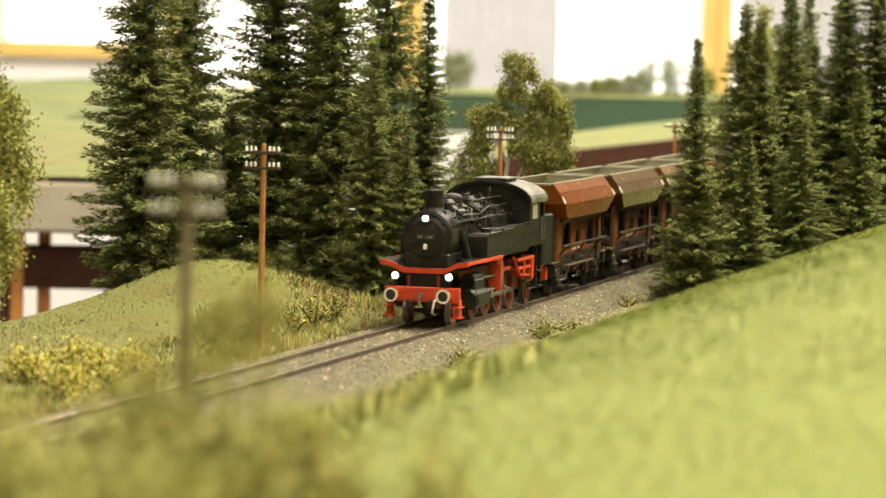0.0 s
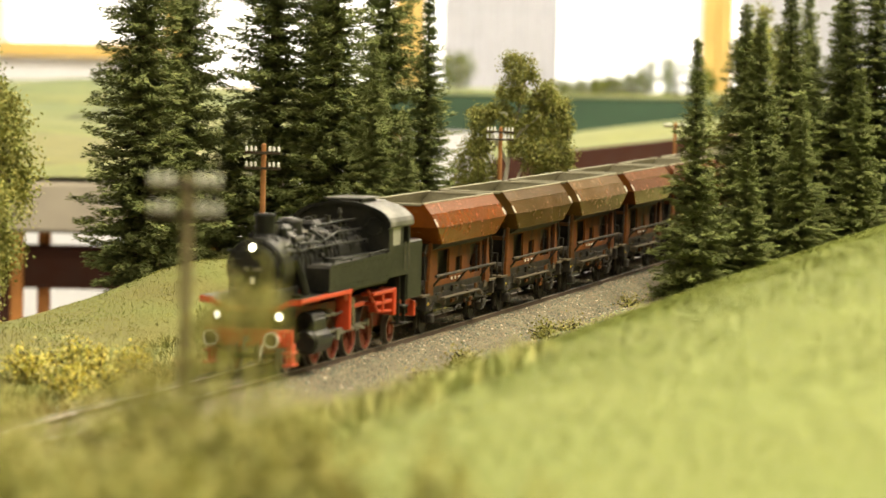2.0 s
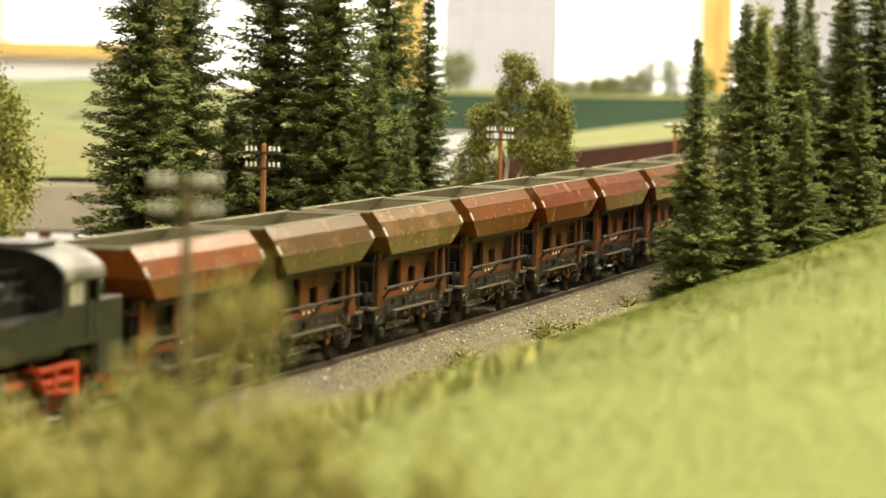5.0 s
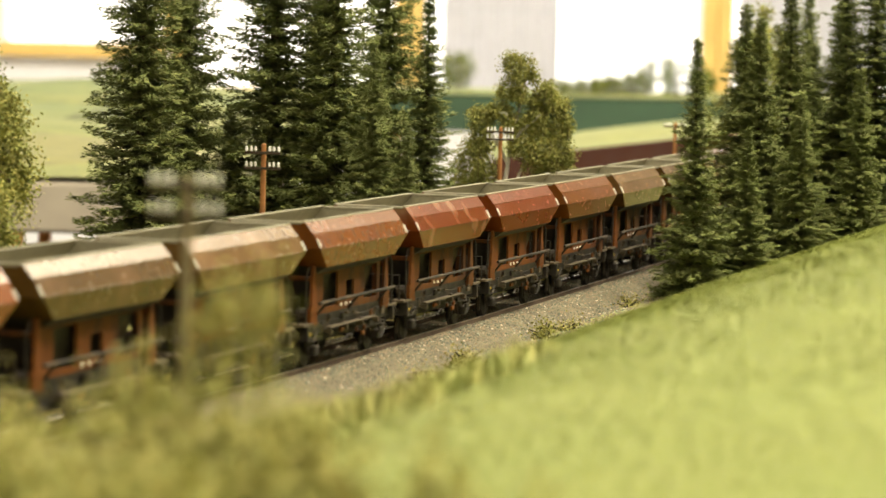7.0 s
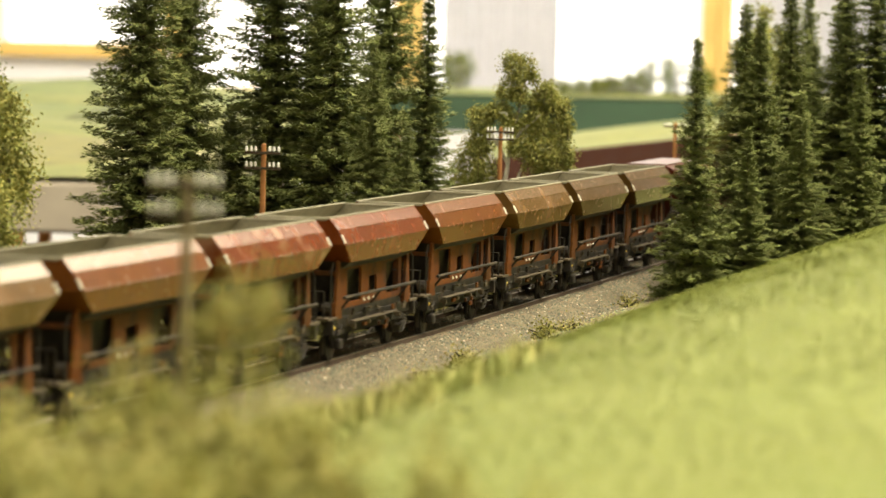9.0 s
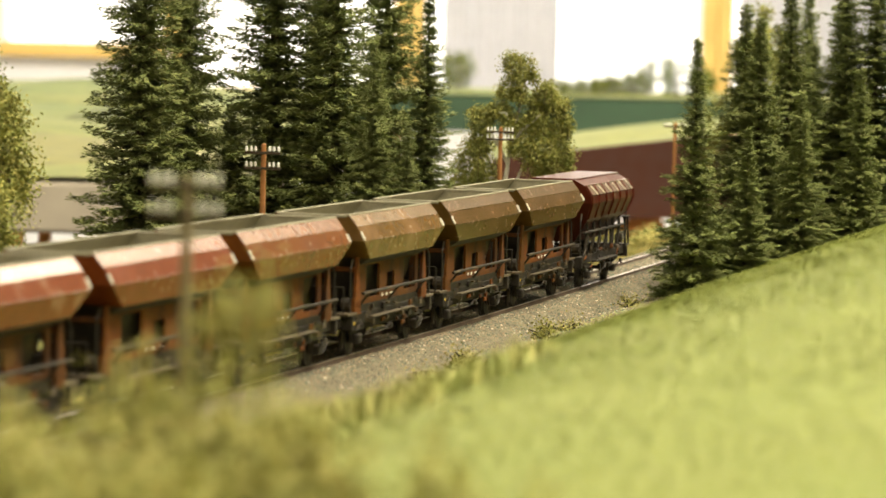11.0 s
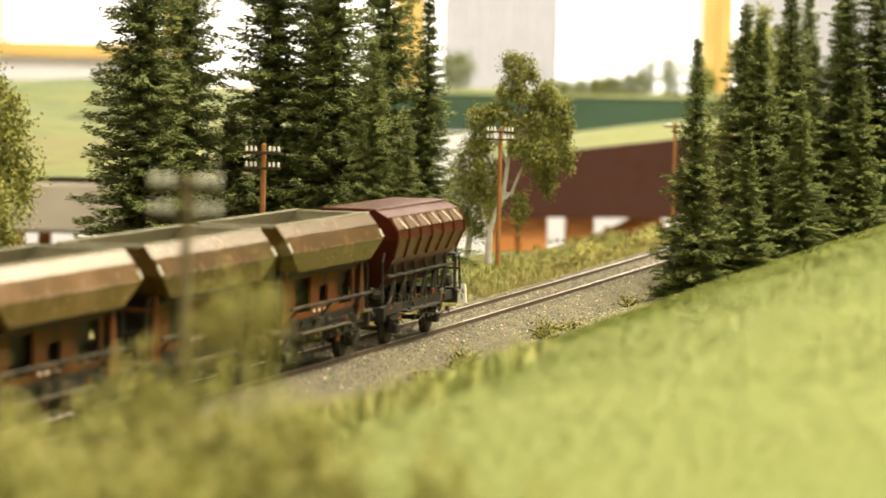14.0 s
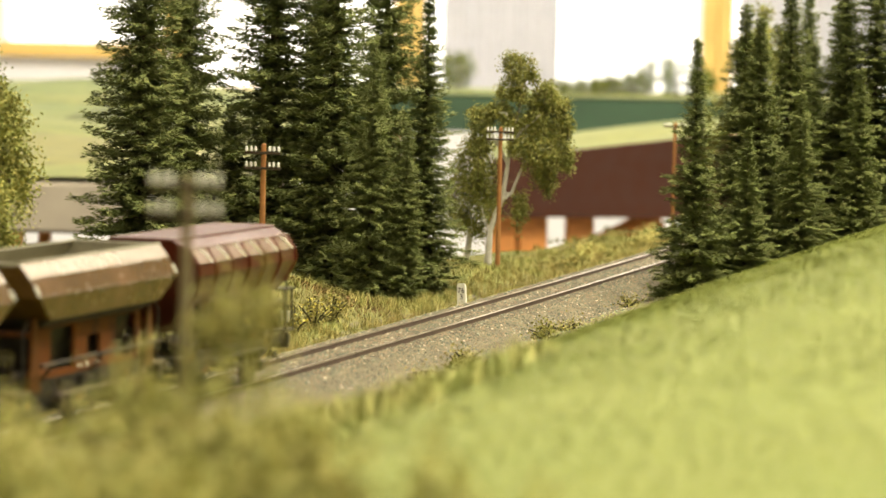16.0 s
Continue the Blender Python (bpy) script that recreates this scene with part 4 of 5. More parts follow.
    for m, count in ((M_BLACK, 60), (M_OILY, 44), (M_STEEL, 9)):
        bm = bmesh.new()
        for _ in range(count):
            x, a = rng.uniform(-100, -16), rng.uniform(0.35, math.pi - 0.35)
            r = rng.uniform(9.3, 11.0)
            p = Vector(mm(x, math.cos(a) * r, 34 + math.sin(a) * r))
            if rng.uniform() < 0.45:
                box(bm, p.x, p.y, p.z, rng.uniform(0.8, 2.6) / 1000, rng.uniform(0.7, 1.6) / 1000, rng.uniform(0.7, 1.8) / 1000, 0.0001)
            else:
                b = a + rng.uniform(-0.5, 0.5)
                q = Vector(mm(x + rng.uniform(-9, 9), math.cos(b) * r, 34 + math.sin(b) * r))
                tube(bm, p, q, rng.uniform(0.25, 0.6) / 1000, None, 6)
        part("boiler_fitting", bm, m, L)["kind"] = "stuff"
    # tanks
    for side in (-1, 1):
        bm = bmesh.new()
        slab(bm, [mm(x, z) for x, z in ((-37, 24.6), (-37, 32.4), (-38.4, 33.4), (-104, 34.0), (-104, 24.6))], side * 0.0090, side * 0.0172)
        t = part("side_tank", bm, M_BLACK, L)
        bm = bmesh.new()
        for k in range(14):
            for z in (26.0, 32.2):
                bx(bm, -39 - k * 4.8, -39.4 - k * 4.8, side * 17.15, side * 17.32, z, z + 0.4)
        pipe(bm, [Vector(mm(-40, side * 17.6, 34.6)), Vector(mm(-100, side * 17.6, 35.2))], 0.00022)
        for x in (-40, -60, -80, -100):
            cy(bm, (x, side * 17.0, 33.4), (x, side * 17.6, 34.9), 0.22, None, 6)
        part("tank_handrail", bm, M_BLACK, t)
        bm = bmesh.new()
        cy(bm, (-50, side * 13, 33.3), (-50, side * 13, 35.0), 2.2, 2.0)
        bx(bm, -58, -70, side * 10.5, side * 15.5, 33.5, 34.5, 0.2)
        part("filler_lid", bm, M_BLACK, t)
    # cab with arched roof and real window openings
    arc = [(17.2 * math.cos(a), 43.0 + 7.6 * math.sin(a)) for a in np.linspace(0, math.pi, 15)]
    for x in (-104, -128):
        bm = bmesh.new()
        out = [mm(y, z) for y, z in arc] + [mm(-17.2, 25.2), mm(17.2, 25.2)]
        slab(bm, out, (x - 0.5) / 1000, (x + 0.5) / 1000, "x")
        for y in (-11.5, 11.5):
            for k in range(16):
                a0, a1 = 6.2832 * k / 16, 6.2832 * (k + 1) / 16
                cy(bm, (x + 0.6, y + 2.9 * math.cos(a0), 42.5 + 2.9 * math.sin(a0)), (x + 0.6, y + 2.9 * math.cos(a1), 42.5 + 2.9 * math.sin(a1)), 0.3, None, 5)
        part("cab_end_wall", bm, M_BLACK, L)
    for side in (-1, 1):
        y0, y1 = side * 16.6, side * 17.2
        bm = bmesh.new()
        bx(bm, -104.5, -128.5, y0, y1, 25.2, 36.0)
        bx(bm, -104.5, -108.0, y0, y1, 36.0, 43.4)
        bx(bm, -118.0, -120.5, y0, y1, 36.0, 43.4)
        bx(bm, -126.5, -128.5, y0, y1, 36.0, 43.4)
        bx(bm, -104.5, -128.5, y0, y1, 42.2, 43.6)
        c = part("cab_side", bm, M_BLACK, L)
        bm = bmesh.new()
        bx(bm, -108.0, -118.0, y0 + side * 0.2, y0 + side * 0.35, 36.0, 42.2)
        part("cab_window", bm, M_CABPANE, c, "dusty grey cab window")
        bm = bmesh.new()
        pipe(bm, [Vector(mm(-121.4, side * 17.7, 27)), Vector(mm(-121.4, side * 17.7, 37))], 0.00025)
        pipe(bm, [Vector(mm(-126, side * 17.7, 27)), Vector(mm(-126, side * 17.7, 37))], 0.00025)
        part("grab_rail", bm, M_STEEL, c)
        bm = bmesh.new()
        bx(bm, -120, -127, side * 13, side * 17.6, 8.0, 8.6, 0.1)
        bx(bm, -120, -127, side * 14, side * 17.6, 14.0, 14.6, 0.1)
        bx(bm, -119.6, -120.2, side * 15, side * 16.4, 8, 25, 0.1)
        bx(bm, -126.8, -127.4, side * 15, side * 16.4, 8, 25, 0.1)
        part("cab_steps", bm, M_BLACK, L)
    bm = bmesh.new()
    top = [(17.9 * math.cos(a), 43.2 + 7.9 * math.sin(a)) for a in np.linspace(-0.06, math.pi + 0.06, 19)]
    rings = [[mm(x, y, z) for y, z in top] + [mm(x, y * 0.97, z - 0.6) for y, z in top[::-1]] for x in (-102.6, -131)]
    loft(bm, rings)
    rim = bmesh.new()
    loft(rim, [[mm(x, y * 1.004, z + 0.15) for y, z in top] + [mm(x, y * 0.95, z - 0.9) for y, z in top[::-1]] for x in (-101.9, -103.0)])
    part("roof_edge", rim, M_BLACK, L)
    roof = part("cab_roof", bm, M_ROOF, L, "light grey arched cab roof")
    bm = bmesh.new()
    bx(bm, -106, -124, -6, 6, 50.6, 51.6, 0.3)
    bx(bm, -105, -125, -7, 7, 51.6, 52.1, 0.1)
    part("roof_vent", bm, M_ROOF, roof)
    # bunker
    bm = bmesh.new()
    bx(bm, -128.6, -146.5, -16.6, 16.6, 16, 36.5, 0.5)
    bx(bm, -130, -145, -12, 12, 36.5, 41, 1.0)
    part("coal_bunker", bm, M_BLACK, L)
    bm = bmesh.new()
    bx(bm, -144.6, -146.4, -14.6, 14.6, 9.0, 14.6, 0.3)
    part("rear_buffer_beam", bm, M_RED, L)
    for y in (-9.5, 9.5):
        lamp(L, -149.4, y, 19.0, 1.2, False)
    # running gear
    for side in (-1, 1):
        bm = bmesh.new()
        cy(bm, (-25, side * 13.4, 9.4), (-41, side * 13.4, 9.4), 4.1, None, 18)
        cy(bm, (-24, side * 13.4, 9.4), (-25, side * 13.4, 9.4), 3.2, 3.9, 18)
        cy(bm, (-26, side * 12.6, 16.4), (-40, side * 12.6, 16.4), 2.7, None, 16)
        bx(bm, -26, -40, side * 9, side * 15.6, 9, 17, 0.6)
        c = part("cylinder", bm, M_BLACK, L, "black steam cylinder block")
        bm = bmesh.new()
        bx(bm, -41, -62, side * 12.9, side * 14.3, 10.6, 11.4, 0.1)
        cy(bm, (-41, side * 13.6, 9.0), (-56, side * 13.6, 9.0), 0.5)
        bx(bm, -54, -57.5, side * 12.6, side * 14.8, 7.8, 11.6, 0.3)
        part("slide_bar", bm, M_STEEL, c)
        bm = bmesh.new()
        bx(bm, -61.6, -63.4, side * 11.6, side * 16.6, 10.5, 24, 0.3)
        bx(bm, -58, -64, side * 14.2, side * 16.0, 20.5, 24, 0.3)
        bx(bm, -64, -86, side * 13.4, side * 14.2, 17.0, 18.4, 0.2)
        part("valve_gear_bracket", bm, M_RED, L)
        bm = bmesh.new()
        pipe(bm, [Vector(mm(-40, side * 12.6, 16.4)), Vector(mm(-58, side * 13.6, 16.2)), Vector(mm(-72, side * 14.0, 17.8))], 0.0005)
        pipe(bm, [Vector(mm(-72, side * 14.2, 20.6)), Vector(mm(-72.6, side * 14.2, 11.5))], 0.0007)
        pipe(bm, [Vector(mm(-72.6, side * 14.4, 11.5)), Vector(mm(-84, side * 14.6, 9.5))], 0.0005)
        part("valve_gear", bm, M_STEEL, L)
        bm = bmesh.new()
        bx(bm, -92, -118, side * 11, side * 15.6, 19.6, 20.8, 0.2)
        bx(bm, -96, -116, side * 11, side * 15.0, 16.0, 17.2, 0.2)
        bx(bm, -116, -119, side * 10, side * 15.6, 11.5, 21.0, 0.3)
        bx(bm, -104, -106, side * 10, side * 15.2, 13.0, 21.0, 0.3)
        pipe(bm, [Vector(mm(-90, side * 14, 22)), Vector(mm(-100, side * 14.4, 14)), Vector(mm(-117, side * 14.4, 13))], 0.0005)
        bx(bm, -128, -146, side * 8, side * 13.0, 13, 16, 0.3)
        part("ashpan_frame", bm, M_RED, L, "bright red frames and pipes under the cab")
        bm = bmesh.new()
        for x in (-47, -66, -85, -104):
            bx(bm, x - 1.2, x + 0.4, side * 9.4, side * 10.4, 3.5, 11, 0.2)
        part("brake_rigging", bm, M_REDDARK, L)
    tagged(L, "black steam tank locomotive with red frames and lit headlights", "locomotive")
    wheels = []
    for x, r in ((-18.6, 4.9), (-133, 4.9)):
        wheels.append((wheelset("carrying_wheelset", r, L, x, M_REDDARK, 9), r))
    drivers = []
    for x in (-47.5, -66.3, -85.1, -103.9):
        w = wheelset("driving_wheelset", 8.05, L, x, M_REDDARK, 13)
        drivers.append(x)
        wheels.append((w, 8.05))
    rods = []
    for side in (-1, 1):
        bm = bmesh.new()
        for x in drivers:
            cy(bm, (x, side * 10.2, 0), (x, side * 11.3, 0), 1.25, None, 12)
        bx(bm, drivers[0], drivers[-1], side * 10.4, side * 11.1, -0.65, 0.65, 0.15)
        rod = part("coupling_rod", bm, M_STEEL, L)
        rods.append((rod, side))
        bm = bmesh.new()
        cy(bm, (0, side * 12.0, 0), (0, side * 13.2, 0), 1.4, None, 12)
        bx(bm, 0, 29, side * 12.2, side * 12.9, -0.6, 0.6, 0.15)
        con = part("connecting_rod", bm, M_STEEL, L)
        rods.append((con, side * 2))
    return L, wheels, rods


LOCO, LOCO_WHEELS, LOCO_RODS = build_loco()


# ---- hopper wagons: x forward, origin on the rails under the middle ----
def ring(l, n, z):
    return [mm(l, n, z), mm(-l, n, z), mm(-l, -n, z), mm(l, -n, z)]


def underframe(W, half, platform=True):
    bm = bmesh.new()
    for side in (-1, 1):
        bx(bm, -half + 8, half - 8, side * 11.6, side * 12.8, 11.0, 14.6, 0.2)
    for x in (-half + 8, -20, 0, 20, half - 8):
        bx(bm, x - 1, x + 1, -12, 12, 11.0, 14.2, 0.2)
    part("underframe", bm, M_DARK, W)
    for way in (1, -1):
        bm = bmesh.new()
        bx(bm, way * (half - 7), way * (half - 8.8), -14.5, 14.5, 9.6, 14.4, 0.2)
        part("headstock", bm, M_DARK, W)
        buffers(W, way * half, way, 11.9, 2.4, M_DARK, M_DARK, M_DARK)
        bm = bmesh.new()
        bx(bm, way * (half - 7), way * (half + 0.6), -1.2, 1.2, 8.2, 9.8, 0.3)
        bx(bm, way * (half - 1.4), way * (half + 0.9), -3.2, 3.2, 7.6, 9.4, 0.3)
        part("coupling", bm, M_BLACKTEXT, W)


def gear(W, axles):
    for x in axles:
        for side in (-1, 1):
            bm = bmesh.new()
            slab(bm, [mm(*p) for p in ((x - 6.5, 12), (x + 6.5, 12), (x + 2.2, 4.2), (x - 2.2, 4.2))], side * 0.0102, side * 0.0110)
            bx(bm, x - 7.5, x + 7.5, side * 11.0, side * 12.4, 9.4, 10.4, 0.2)
            bx(bm, x - 6.0, x + 6.0, side * 11.0, side * 12.4, 8.6, 9.4, 0.2)
            bx(bm, x - 2.0, x + 2.0, side * 10.8, side * 13.4, 4.0, 7.4, 0.5)
            part("axle_box", bm, M_DARK, W)
            bm = bmesh.new()
            bx(bm, x + 6.4, x + 7.4, side * 8.0, side * 9.2, 2.5, 8.5, 0.2)
            part("brake_shoe", bm, M_DARK, W)


def clutter(W, seed):
    """Brake gear, levers, reservoirs and brackets along both sides of the underframe."""
    rng = np.random.default_rng(seed)
    for side in (-1, 1):
        for m, count in ((M_DARK, 26), (M_RUNBOARD, 9), (M_SLING, 6)):
            bm = bmesh.new()
            for _ in range(count):
                x, z = rng.uniform(-44, 44), rng.uniform(6.5, 16)
                y = side * rng.uniform(12.4, 14.6)
                if rng.uniform() < 0.5:
                    bx(bm, x, x + rng.uniform(1, 4), y, y + side * rng.uniform(0.4, 1.2), z, z + rng.uniform(0.6, 2.2), 0.1)
                else:
                    pipe(bm, [Vector(mm(x, y, z)), Vector(mm(x + rng.uniform(-7, 7), y, z + rng.uniform(-3, 3.5)))], 0.0003, 5)
            part("brake_gear", bm, m, W)["kind"] = "stuff"
    bm = bmesh.new()
    for way in (-1, 1):
        pipe(bm, [Vector(mm(way * 52, 6, 10)), Vector(mm(way * 54.5, 6.2, 8)), Vector(mm(way * 54, 5.5, 5.5))], 0.0005, 6)
        pipe(bm, [Vector(mm(way * 47.5, 13.4, 15)), Vector(mm(way * 47.5, 13.4, 30)), Vector(mm(way * 44, 13.0, 33))], 0.00035, 5)
        pipe(bm, [Vector(mm(way * 47.5, -13.4, 15)), Vector(mm(way * 47.5, -13.4, 30))], 0.00035, 5)
        cy(bm, (way * 44, 9.5, 18), (way * 44, 12.5, 18), 2.2, None, 10)
        cy(bm, (way * 44, -9.5, 22), (way * 44, -12, 22), 1.6, None, 10)
        bx(bm, way * 42, way * 46, -9, -3, 15, 20, 0.3)
    part("end_fitting", bm, M_DARK, W)["kind"] = "stuff"


def build_hopper(paint):
    W = empty("hopper_wagon")
    levels = [(49.1, 12.9, 48.0), (49.1, 15.9, 44.3), (48.9, 18.4, 39.6), (38.5, 17.2, 33.2), (34.0, 10.6, 29.5), (30.0, 8.0, 17.5)]
    bm = bmesh.new()
    loft(bm, [ring(*q) for q in levels[:4]], True, False)
    part("hopper", bm, paint, W)
    # lower cone coloured near-black: shade behind the side openings, put into the colour
    bm = bmesh.new()
    loft(bm, [ring(*q) for q in [(38.4, 17.1, 33.2)] + levels[4:]], True, False)
    bm.faces.new([bm.verts.new(p) for p in ring(29.9, 7.9, 17.5)])
    part("discharge_funnel", bm, M_DARK, W, "hopper funnel coloured dark so the side openings look shaded")
    bm = bmesh.new()
    loft(bm, [ring(48.4, 12.3, 48.0), ring(48.4, 15.2, 44.4), ring(48.2, 17.6, 39.8), ring(37, 15.0, 34.0), ring(30, 4.0, 30.5)], True, False)
    bm.faces.new([bm.verts.new(p) for p in ring(30, 4.0, 30.5)])
    part("hopper_lining", bm, M_LINING, W, "bare grey inside of the empty hopper")
    bm = bmesh.new()
    for side in (-1, 1):
        bx(bm, -49.4, 49.4, side * 12.2, side * 13.1, 47.8, 48.4, 0.15)
    for way in (-1, 1):
        bx(bm, way * 48.2, way * 49.4, -12.0, 12.0, 47.2, 48.2, 0.2)
    part("hopper_rim", bm, M_LINING, W)
    # raised end boards, folded ridges and rivets on the sides
    bm = bmesh.new()
    for side in (-1, 1):
        for z, n in ((44.3, 15.9), (39.6, 18.4)):
            bx(bm, -48.8, 48.8, side * (n - 0.15), side * (n + 0.12), z - 0.18, z + 0.18, 0.05)
    part("side_ridge", bm, paint, W)
    for way in (-1, 1):
        for side in (-1, 1):
            bm = bmesh.new()
            pipe(bm, [Vector(mm(way * 48.6, side * 16.9, 42.7)), Vector(mm(way * 48.6, side * 18.3, 40.1))], 0.00038, 6)
            part("hinge_strip", bm, M_WHITE, W, "worn bright hinge strip")
        # end frame: slanting stanchions, cross bar
        for side in (-1, 1):
            bm = bmesh.new()
            slab(bm, [mm(*p) for p in ((way * 36.5, 14.4), (way * 43.5, 14.4), (way * 40.8, 33.6), (way * 39.2, 33.6))], side * 0.0128, side * 0.0138)
            bx(bm, way * 43.0, way * 43.6, side * 10.4, side * 13.8, 14.4, 20)
            part("end_stanchion", bm, M_SLING, W)
        bm = bmesh.new()
        bx(bm, way * 40, way * 41.2, -13, 13, 28.6, 30.2, 0.2)
        bx(bm, way * 40, way * 41.0, -1, 1, 14.4, 29, 0.2)
        part("end_crossbar", bm, M_SLING, W)
        bm = bmesh.new()
        bx(bm, way * 42, way * 52, -14.2, 14.2, 14.5, 15.3, 0.1)
        part("end_platform", bm, M_RUNBOARD, W, "weathered end platform")
    # lower side sheets with openings
    for side in (-1, 1):
        y0, y1 = side * 11.8, side * 12.6
        bm = bmesh.new()
        for a, b in ((-36, -32.5), (-18, -6.5), (2.5, 11.5), (27.5, 36)):
            bx(bm, a, b, y0, y1, 17.2, 30.2)
        bx(bm, -36, 36, y0, y1, 30.0, 33.0)
        for a, b in ((-32.5, -18), (11.5, 27.5)):
            bx(bm, a, b, y0, y1, 17.2, 19.0)
        bx(bm, -6.5, 2.5, y0, y1, 17.2, 20.0)
        bx(bm, -6.5, 2.5, y0, y1, 26.4, 30.0)
        part("side_sheet", bm, M_SLING, W, "rusty orange lower side sheet with openings")
        bm = bmesh.new()
        bx(bm, -36, 36, y0, y1, 14.6, 17.2, 0.1)
        part("sole_bar", bm, M_DARK, W)
        bm = bmesh.new()
        pipe(bm, [Vector(mm(-42, side * 16.2, 21.6)), Vector(mm(42, side * 16.2, 21.6))], 0.00055, 8)
        for x in (-34, 0, 34):
            pipe(bm, [Vector(mm(x, side * 16.2, 21.6)), Vector(mm(x, side * 12.6, 17))], 0.0004, 6)
        part("operating_shaft", bm, M_DARK, W)
        bm = bmesh.new()
        bx(bm, -24, 27, side * 13.4, side * 15.4, 12.4, 13.0, 0.15)
        for x in (-26, -9, 9, 26):
            bx(bm, x - 0.5, x + 0.5, side * 12.8, side * 15.4, 10.8, 12.1)
        part("step_board", bm, M_RUNBOARD, W, "weathered grey-brown step board")
        bm = bmesh.new()
        bx(bm, -6, -2, side * 12.62, side * 12.75, 18.5, 19.1)
        bx(bm, 2, 3.4, side * 12.62, side * 12.75, 18.3, 19.3)
        bx(bm, 7, 8.4, side * 12.62, side * 12.75, 18.3, 19.3)
        part("lettering_bars", bm, M_WHITE, W, "small white lettering bars")
        bm = bmesh.new()
        ball(bm, 0.0455, side * 0.0142, 0.0118, 0.0006, 1, 0.6, 1, 8, 6)
        part("brake_handle", bm, M_YELLOWDOT, W, "yellow brake handle")
    # chute, brake gear and end ladder
    bm = bmesh.new()
    for side in (-1, 1):
        slab(bm, [mm(*p) for p in ((side * 9, 17.5), (side * 12.0, 8.5), (side * 11.2, 8.3), (side * 7.0, 17.0))], -0.030, 0.030, "x")
    bx(bm, -8, 8, -5, 5, 7, 11, 0.5)
    cy(bm, (-14, 0, 8.6), (-26, 0, 8.6), 2.6)
    part("discharge_chute", bm, M_DARK, W)
    bm = bmesh.new()
    for y in (6.0, 9.5):
        pipe(bm, [Vector(mm(50.8, y, 15)), Vector(mm(50.8, y, 24))], 0.0003, 5)
    pipe(bm, [Vector(mm(50.8, -12, 24)), Vector(mm(50.8, 12, 24))], 0.0003, 5)
    for y in (-12, 12):
        pipe(bm, [Vector(mm(50.8, y, 15)), Vector(mm(50.8, y, 24))], 0.0003, 5)
    pipe(bm, [Vector(mm(49, 3, 15)), Vector(mm(49, 3, 27)), Vector(mm(49, 5, 27))], 0.0004, 5)
    part("platform_rail", bm, M_DARK, W)
    underframe(W, 55.2)
    gear(W, (34.5, -34.5))
    clutter(W, 5)
    return W


